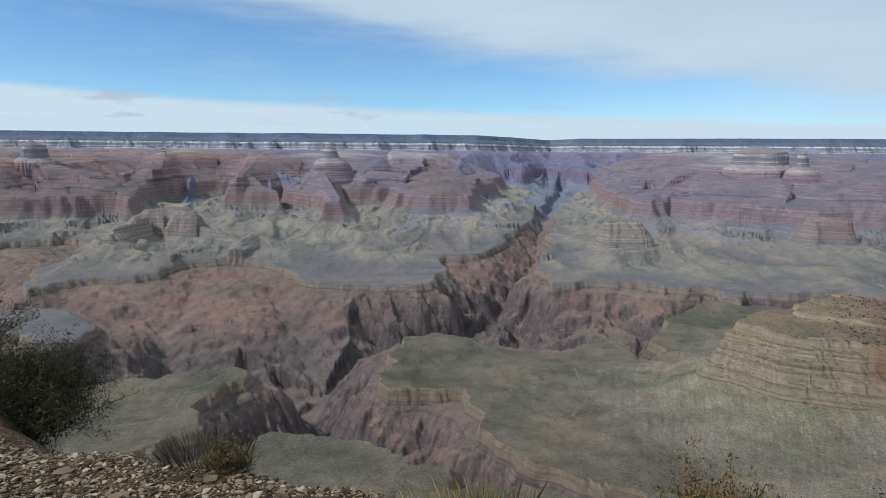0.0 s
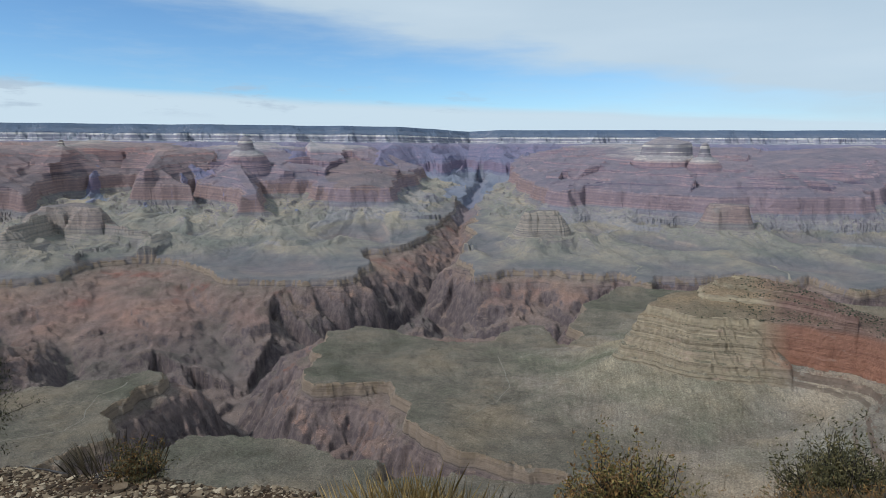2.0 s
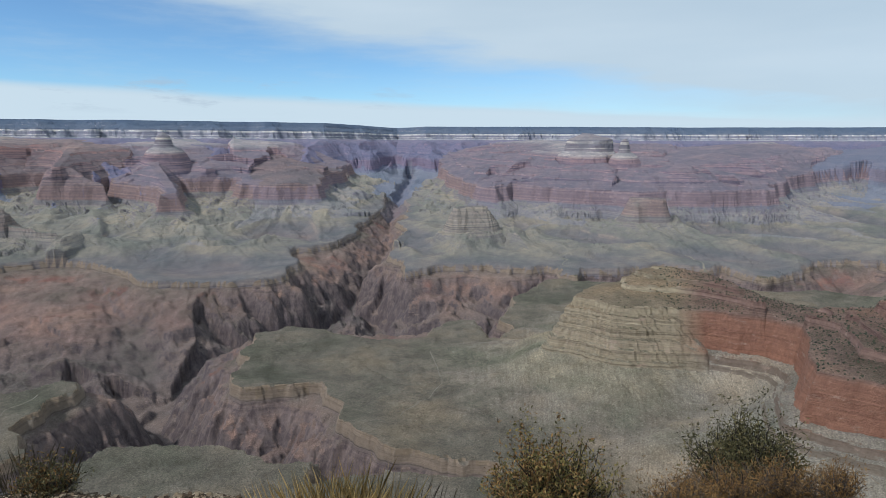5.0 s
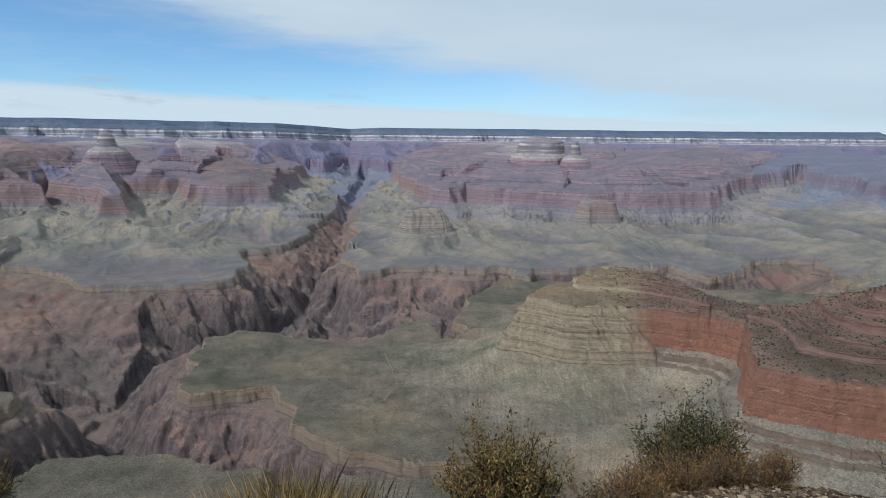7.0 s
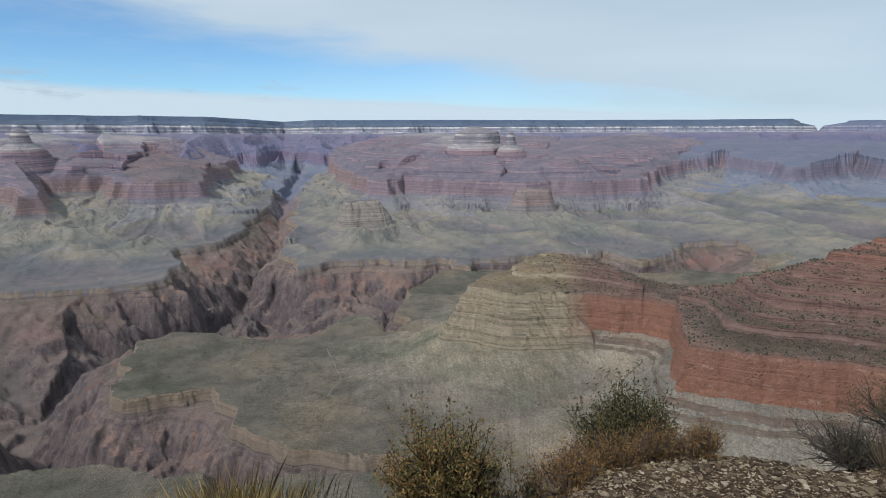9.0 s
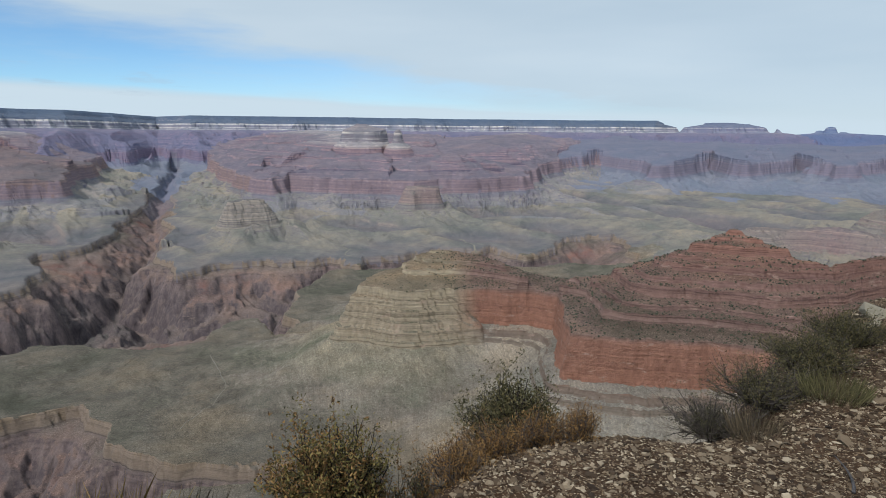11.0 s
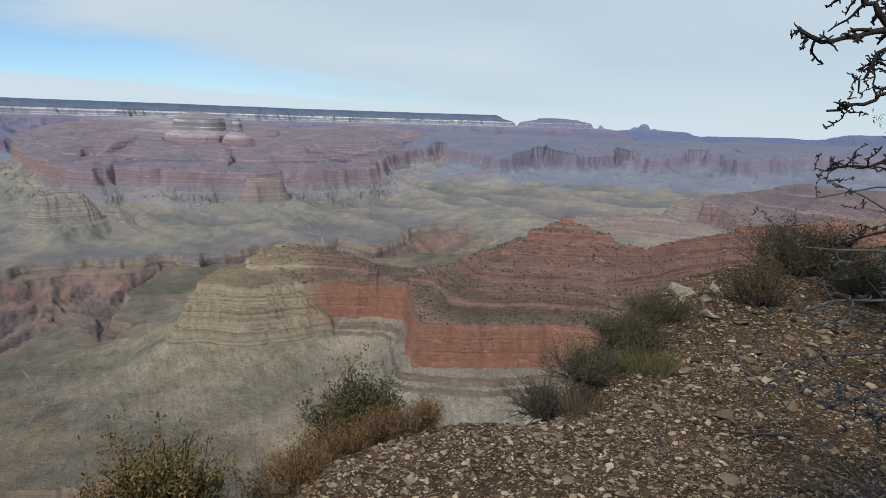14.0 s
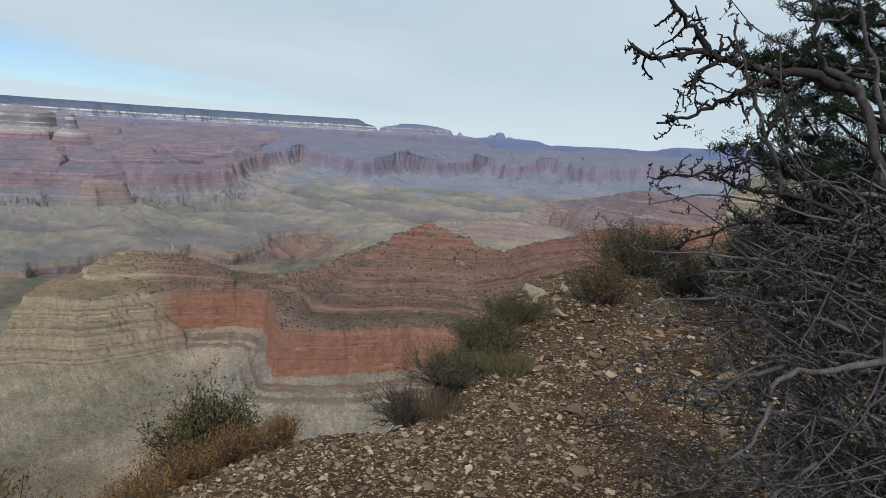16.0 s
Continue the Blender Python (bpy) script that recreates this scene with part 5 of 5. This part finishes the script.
def shrub(name, x, y, radius, height, stems, leaves, stem_mat, leaf_mat, leaf_len, leaf_wid, label, category="shrub", z=None, accent=None, up=0.5, sprays=0):
    """Many crooked stems from one root, forked, with small leaves along their outer halves."""
    z = float(rim_z([x], [y])[0]) - 0.02 if z is None else z
    thing = new(name)
    thing.location = (x, y, z)
    tagged(thing, label, category)
    lines, tips = [], []
    for _ in range(stems):
        a, e = rng.uniform(0, math.tau), rng.uniform(0.0, 1.0) ** 0.7
        d = (math.cos(a) * e * radius, math.sin(a) * e * radius, height * (1.05 - 0.55 * e * e))
        L = np.linalg.norm(d) * rng.uniform(0.7, 1.05)
        main = wander((rng.normal(0, radius * 0.12), rng.normal(0, radius * 0.12), 0), d, L, 0.0035 + 0.009 * height * rng.uniform(0.3, 1), 6, 0.16)
        lines.append(main)
        for k_ in range(4):
            p = main[rng.integers(2, 6)]
            fork = wander(p[:3], np.array(d) * 0.5 + rng.normal(0, 0.5 * L, 3) * np.array([1, 1, 0.7]) + np.array([0, 0, up * L]), L * rng.uniform(0.2, 0.5), p[3] * 0.6, 4, 0.25)
            lines.append(fork)
            tips += [q_[:3] for q_ in fork[1:]]
        tips += [q_[:3] for q_ in main[3:]]
    part("stem", tubes("stem", lines, stem_mat, 4), thing)
    tips = np.array(tips)
    if leaves:
        for lm, share, nm in ((leaf_mat, 1.0 if accent is None else 0.62, "foliage"), (accent, 0.38, "dry_foliage")):
            if lm is None:
                continue
            cnt = int(leaves * share)
            pool = tips if nm == "foliage" else tips[np.argsort(tips[:, 0] * 0.6 + rng.normal(0, radius * 0.35, len(tips)))[: len(tips) // 2]]
            root = pool[rng.integers(0, len(pool), cnt)] + rng.normal(0, leaf_len * 0.8, (cnt, 3))
            root[:, 2] = np.maximum(root[:, 2], 0.01)
            part("foliage", blades("foliage", root, rng.normal(0, 1, (cnt, 3)) + np.array([0, 0, 0.5]), leaf_len * rng.uniform(0.6, 1.3, cnt), leaf_wid * rng.uniform(0.6, 1.3, cnt), lm), thing,
                 "rusty dried leaves" if nm == "dry_foliage" else "")
    if sprays:
        tall = [wander((rng.normal(0, radius * 0.4), rng.normal(0, radius * 0.4), height * 0.4), (rng.normal(0, 0.25), rng.normal(0, 0.25), 1), height * rng.uniform(0.7, 1.2), 0.0018, 5, 0.1) for _ in range(sprays)]
        part("seed_stalk", tubes("seed_stalk", tall, straw_grey, 3), thing, "thin bare seed stalks")
        ends = np.array([q_[:3] for l_ in tall for q_ in l_[3:]])
        cnt = len(ends) * 5
        part("seed_head", blades("seed_head", np.repeat(ends, 5, 0), rng.normal(0, 1, (cnt, 3)) + np.array([0, 0, 0.6]), rng.uniform(0.012, 0.03, cnt), rng.uniform(0.003, 0.007, cnt), leaf_rust), thing, "rusty seed heads")
    return thing


def grass(name, x, y, radius, height, count, mat, label, z=None, lean=0.35, width=0.004):
    z = float(rim_z([x], [y])[0]) - 0.02 if z is None else z
    thing = new(name)
    thing.location = (x, y, z)
    tagged(thing, label, "grass")
    a, r = rng.uniform(0, math.tau, count), radius * np.sqrt(rng.uniform(0, 1, count))
    root = np.stack([r * np.cos(a), r * np.sin(a), np.zeros(count)], -1)
    d = np.stack([np.cos(a) * lean * r / radius, np.sin(a) * lean * r / radius, np.ones(count)], -1) + rng.normal(0, 0.13, (count, 3))
    part("blade_tuft", blades("blade_tuft", root, d, height * rng.uniform(0.5, 1.1, count), width * rng.uniform(0.6, 1.3, count), mat, 0.12), thing)
    return thing


# dense dark bush past the rim
shrub("bush", -3.75, 5.1, 0.9, 0.66, 240, 70000, twig_dark, leaf_dark, 0.035, 0.009, "dense dark green bush below the rim's edge", "bush")
shrub("bush", -4.9, 5.6, 1.0, 0.85, 200, 50000, twig_dark, leaf_dark, 0.035, 0.009, "dense dark green bush below the rim's edge", "bush")
# low green shrub at the edge
shrub("shrub", -1.12, 3.08, 0.2, 0.17, 45, 3500, twig_dark, leaf_olive, 0.02, 0.006, "low olive shrub at the stony edge", accent=leaf_rust)
grass("dry_grass", -1.3, 3.3, 0.22, 0.24, 260, straw_grey, "thin grey dry grass beside a shrub", z=-0.18)
# golden grass on the slope
for gx0, gy0, gh in ((-0.02, 2.6, 0.3), (0.12, 2.62, 0.36), (0.26, 2.66, 0.33), (0.4, 2.64, 0.28)):
    grass("grass_clump", gx0, gy0, 0.13, gh, 240, straw, "clump of golden dry grass", z=-0.2, lean=0.35, width=0.001)
grass("grass_clump", 0.55, 2.6, 0.2, 0.22, 200, straw_grey, "clump of thin grey dry grass", z=-0.2, width=0.001)
# leafy shrub with rusty leaves
shrub("shrub", 1.22, 2.5, 0.32, 0.56, 80, 12500, bark_dark, leaf_gold, 0.022, 0.009, "upright yellow-olive shrub with rusty dried leaves", accent=leaf_rust, z=-0.35, sprays=3)
shrub("shrub", 0.98, 2.45, 0.22, 0.3, 40, 1800, twig_dark, leaf_rust, 0.022, 0.007, "low rusty dried shrub", z=-0.35, sprays=6)
shrub("shrub", 1.5, 2.55, 0.28, 0.3, 50, 1800, twig_dark, leaf_rust, 0.022, 0.006, "low rusty dried shrub", z=-0.45, sprays=14)
shrub("shrub", 1.75, 2.5, 0.26, 0.3, 50, 2000, twig_dark, leaf_olive, 0.02, 0.006, "low olive and rusty shrub", z=-0.45, accent=leaf_rust, sprays=12)
# darker twiggy shrub
shrub("shrub", 2.74, 3.0, 0.42, 0.62, 150, 15000, bark_dark, leaf_olive, 0.028, 0.010, "twiggy dark olive shrub", sprays=0)
for rx0, ry0, rr in ((1.95, 2.45, 0.26), (2.15, 2.4, 0.3), (2.4, 2.35, 0.26), (1.8, 2.3, 0.2), (2.55, 2.2, 0.15)):
    shrub("low_shrub", rx0, ry0, rr, 0.2, 70, 2600, twig_dark, leaf_rust, 0.026, 0.0035, "rust-brown low dried shrub at the gravel's edge")
# dark twiggy row along the edge
shrub("shrub", 3.45, 1.98, 0.36, 0.19, 170, 2500, twig_dark, leaf_dark, 0.02, 0.004, "dark grey twiggy shrub on the rim's edge", z=-0.22)
shrub("shrub", 3.95, 1.98, 0.42, 0.22, 170, 5500, twig_dark, leaf_olive, 0.02, 0.005, "dark grey twiggy shrub on the rim's edge", z=-0.15)
shrub("shrub", 4.6, 2.02, 0.42, 0.27, 150, 9000, twig_dark, leaf_olive, 0.022, 0.006, "olive twiggy shrub on the rim's edge", z=-0.1)
shrub("shrub", 5.35, 2.1, 0.42, 0.26, 150, 9000, twig_dark, leaf_olive, 0.022, 0.006, "olive twiggy shrub on the rim's edge", z=-0.08)
grass("grass_tuft", 3.42, 1.70, 0.12, 0.2, 320, straw_grey, "grey-green grass tuft between stones", width=0.0016)
grass("grass_tuft", 4.12, 1.62, 0.17, 0.16, 900, simple("yellow_green_grass", [(0.2, (0.05, 0.048, 0.02)), (0.85, (0.17, 0.15, 0.07))], 10.0, 0.8, 0, 0.7), "yellow-green grass tuft between stones", width=0.0016)
shrub("shrub", 6.3, 1.62, 0.5, 0.42, 110, 4500, twig_dark, leaf_dark, 0.025, 0.007, "dark shrub with rusty tips on gravel", accent=leaf_rust)
shrub("bush", 7.95, 1.62, 0.85, 0.62, 150, 14000, twig_dark, leaf_dark, 0.03, 0.009, "rounded dark olive bush on gravel", "bush")
shrub("shrub", 7.3, 0.9, 0.5, 0.4, 100, 4000, twig_dark, leaf_dark, 0.025, 0.007, "dark low shrub on gravel")
shrub("bush", 9.0, 0.3, 0.9, 0.9, 130, 9000, twig_dark, leaf_dark, 0.03, 0.009, "dark bush behind a dead tree", "bush")

# ---- dead tree ----
tree = new("dead_tree")
tree.location = (2.1, -0.42, 0.0)
tagged(tree, "bare grey dead tree with crooked knobby branches", "tree")
T0 = np.array(tree.location)
BOUGH_PLAN = [
    ([(2.23, -0.09, 1.72), (2.17, 0.0, 1.76), (2.13, 0.09, 1.76), (2.08, 0.17, 1.78), (2.05, 0.23, 1.80), (2.01, 0.28, 1.80), (1.95, 0.36, 1.78), (1.91, 0.41, 1.81)], 0.021, 14, bark_dark),
    ([(2.05, 0.24, 1.80), (2.03, 0.28, 1.86), (1.99, 0.33, 1.92), (1.93, 0.37, 2.00)], 0.015, 8, bark_dark),
    ([(2.05, 0.23, 1.78), (2.01, 0.27, 1.72), (2.01, 0.28, 1.67)], 0.009, 7, bark_dark),
    ([(2.18, 0.02, 1.75), (2.11, 0.11, 1.73), (2.07, 0.21, 1.68), (2.03, 0.27, 1.64), (1.99, 0.33, 1.62)], 0.013, 12, bark_dark),
    ([(2.28, -0.18, 1.53), (2.28, -0.11, 1.71), (2.25, -0.06, 1.76), (2.23, -0.01, 1.80), (2.21, 0.01, 1.84), (2.20, 0.03, 1.95), (2.17, 0.05, 2.06)], 0.022, 10, bark_grey),
    ([(2.18, -0.18, 1.59), (2.13, -0.15, 1.67), (2.12, -0.11, 1.79), (2.08, -0.06, 1.92), (2.03, -0.04, 1.98)], 0.012, 9, bark_grey),
    ([(2.00, 0.03, 1.46), (1.98, 0.08, 1.59), (1.97, 0.12, 1.69), (1.97, 0.15, 1.76), (1.97, 0.18, 1.85)], 0.011, 9, bark_grey),
    ([(2.18, 0.04, 1.73), (2.13, 0.09, 1.62), (2.10, 0.13, 1.54), (2.07, 0.18, 1.49)], 0.011, 11, bark_dark),
    ([(2.27, -0.21, 1.39), (2.18, 0.02, 1.45), (2.12, 0.15, 1.47), (2.07, 0.23, 1.50), (2.01, 0.33, 1.48)], 0.012, 16, bark_dark),
    ([(1.96, -0.22, 1.11), (1.92, -0.11, 1.08), (1.86, -0.02, 1.05), (1.77, 0.0, 0.95), (1.73, 0.06, 0.88)], 0.014, 9, bark_grey),
    ([(2.01, -0.07, 1.06), (1.95, 0.05, 1.01), (1.90, 0.13, 0.97), (1.86, 0.21, 0.96)], 0.013, 10, bark_grey),
    ([(2.12, -0.24, 1.11), (2.09, -0.10, 1.15), (2.05, 0.04, 1.19), (1.99, 0.19, 1.18), (1.92, 0.33, 1.14)], 0.012, 14, bark_grey),
    ([(2.22, -0.25, 1.11), (2.16, -0.06, 1.15), (2.12, 0.03, 1.15), (2.05, 0.15, 1.05), (1.97, 0.30, 1.00), (1.91, 0.36, 0.94)], 0.011, 16, bark_grey),
    ([(2.26, -0.22, 1.33), (2.22, -0.08, 1.35), (2.17, 0.0, 1.32), (2.14, 0.07, 1.28)], 0.013, 9, bark_grey),
    ([(2.24, -0.24, 1.18), (2.15, -0.05, 1.22), (2.11, 0.07, 1.25), (2.05, 0.18, 1.24)], 0.011, 13, bark_grey),
    ([(2.28, -0.20, 1.46), (2.23, -0.07, 1.48), (2.21, 0.0, 1.52), (2.18, 0.06, 1.61)], 0.011, 9, bark_grey),
    ([(2.36, -0.22, 1.27), (2.28, -0.05, 1.37), (2.22, 0.10, 1.37), (2.16, 0.22, 1.32), (2.12, 0.30, 1.28)], 0.011, 15, bark_dark),
]


def smooth_line(pts, r0, r1, per=4, shake=0.004):
    """Points along a rounded line through pts, tapering."""
    pts = [np.array(p, float) for p in pts]
    ext = [pts[0] * 2 - pts[1], *pts, pts[-1] * 2 - pts[-2]]
    out = []
    for i in range(1, len(ext) - 2):
        for k_ in range(per):
            t_ = k_ / per
            a_, b_, c_, d_ = ext[i - 1: i + 3]
            out.append(0.5 * (2 * b_ + (c_ - a_) * t_ + (2 * a_ - 5 * b_ + 4 * c_ - d_) * t_ ** 2 + (3 * b_ - a_ - 3 * c_ + d_) * t_ ** 3))
    out.append(ext[-2])
    n_ = len(out)
    return [(*(p + rng.normal(0, shake, 3)), (r0 + (r1 - r0) * i / (n_ - 1)) * rng.uniform(0.88, 1.15)) for i, p in enumerate(out)]


def knobby_twigs(line, count, size):
    """Short crooked twigs with stubby spurs, along a limb."""
    out = []
    for _ in range(count):
        i = rng.integers(len(line) // 5, len(line))
        p = np.array(line[i][:3])
        d = rng.normal(0, 1, 3)
        main = wander(p, d, size * rng.uniform(0.4, 1.3), min(line[i][3] * 0.7, 0.0055), 6, 0.42, taper=0.5)
        out.append(main)
        for j in range(1, 7):
            for _k in range(2):
                if rng.uniform() < 0.75:
                    out.append(wander(main[j][:3], rng.normal(0, 1, 3), size * rng.uniform(0.08, 0.24), max(main[j][3] * 0.85, 0.0022), 3, 0.35, taper=0.35))
    return out


def local(lines, o):
    return [[(p[0] - o[0], p[1] - o[1], p[2] - o[2], p[3]) for p in l_] for l_ in lines]


trunk_line = smooth_line([(2.1, -0.42, -0.05), (2.2, -0.40, 0.4), (2.16, -0.38, 0.8), (2.26, -0.33, 1.05), (2.31, -0.28, 1.28), (2.32, -0.24, 1.42), (2.28, -0.18, 1.53)], 0.05, 0.018)
part("trunk", tubes("trunk", local([trunk_line], T0), bark_grey, 9), tree)
for pts_, r0_, twigs_, mat_ in BOUGH_PLAN:
    line_ = smooth_line(pts_, r0_ * 0.62, r0_ * 0.2)
    limb = part("limb", tubes("limb", local([line_], T0), mat_, 7), tree)
    part("twig", tubes("twig", local(knobby_twigs(line_, int(twigs_ * 1.5), 0.07), T0), mat_, 4), limb)
# tangle of thinner branches low down
tangle = []
for _ in range(150):
    s_ = np.array([rng.uniform(2.0, 2.45), rng.uniform(-0.4, -0.1), rng.uniform(0.55, 1.45)])
    d_ = np.array([rng.uniform(-0.5, 0.15), rng.uniform(0.3, 1.0), rng.normal(-0.05, 0.32)])
    l_ = wander(s_, d_, rng.uniform(0.3, 0.75), rng.uniform(0.0025, 0.006), 8, 0.26)
    tangle.append(l_)
for l_ in tangle:
    br = part("branch", tubes("branch", local([l_], T0), bark_grey, 5), tree)
    part("twig", tubes("twig", local(knobby_twigs(l_, 8, 0.06), T0), bark_grey, 4), br)
# dark brush under the tree, kept dense to stand in for ground shade
for bx0, by0, br0, bh0 in ((2.25, -0.48, 0.36, 0.38), (2.65, -0.42, 0.38, 0.36), (3.1, -0.5, 0.42, 0.45)):
    shrub("brush", bx0, by0, br0, bh0, 200, 20000, bark_dark, leaf_dark, 0.024, 0.006, "dark dead brush under a bare tree")
shrub("brush", 3.05, -0.72, 0.75, 1.45, 150, 14000, bark_dark, leaf_dark, 0.025, 0.006, "dark brush behind a bare tree")
shrub("brush", 6.6, -0.6, 0.95, 1.95, 260, 46000, bark_dark, needle_mat, 0.032, 0.009, "dense dark green brush behind a bare tree")
shrub("brush", 5.6, -0.75, 0.7, 1.6, 200, 30000, bark_dark, needle_mat, 0.032, 0.009, "dense dark green brush behind a bare tree")

# ---- pinyon pine ----
pine = new("pine_tree")
pine.location = (5.25, -0.62, 0.0)
tagged(pine, "dark green pinyon pine behind a dead tree", "tree")
P0 = np.array(pine.location)
part("trunk", tubes("trunk", [smooth_line([(0, 0, -0.05), (0.05, 0.02, 1.0), (-0.03, 0.05, 2.0), (0, 0, 4.3)], 0.11, 0.02)], bark_dark, 9), pine)
boughs, tufts = [], []
for _ in range(120):
    z0_ = rng.uniform(0.25, 4.1)
    a_ = rng.uniform(0, math.tau)
    reach_ = (1.4 - 0.2 * z0_) * rng.uniform(0.7, 1.1) + 0.1
    b_ = wander((0, 0, z0_), (math.cos(a_), math.sin(a_), 0.35), reach_, 0.018, 8, 0.14)
    boughs.append(b_)
    for p in b_[4:]:
        for _k in range(4):
            s_ = wander(p[:3], (math.cos(a_) + rng.normal(0, 0.7), math.sin(a_) + rng.normal(0, 0.7), 0.5), rng.uniform(0.05, 0.15), 0.004, 3, 0.2)
            boughs.append(s_)
            tufts += [(s_[-1], s_), (s_[-2], s_)]
part("bough", tubes("bough", boughs, bark_dark, 4), pine)
ends_ = np.array([t_[0][:3] for t_ in tufts])
NEED = 30
rep = np.repeat(ends_, NEED, 0)
cnt_ = len(rep)
part("needles", blades("needles", rep + rng.normal(0, 0.012, rep.shape), rng.normal(0, 1, (cnt_, 3)) + np.array([0, 0, 0.7]), rng.uniform(0.03, 0.05, cnt_), rng.uniform(0.005, 0.008, cnt_), needle_mat), pine)

# fallen sticks
for sx1, sy1, sl, sa in ((3.05, 1.05, 0.3, 0.4), (3.7, 0.65, 0.35, 2.2), (2.4, 0.9, 0.22, 1.3), (-1.35, 3.12, 0.35, 0.2), (-1.5, 3.2, 0.3, 2.8), (4.3, 1.0, 0.3, 1.0)):
    zz_ = float(rim_z([sx1], [sy1])[0]) + 0.012
    stick = new("stick", tubes("stick", [wander((0, 0, 0), (math.cos(sa), math.sin(sa), 0.02), sl, 0.009, 6, 0.08)], bark_grey, 5))
    stick.location = (sx1, sy1, zz_)
    tagged(stick, "grey fallen stick lying on gravel", "stick", "fallen sticks")
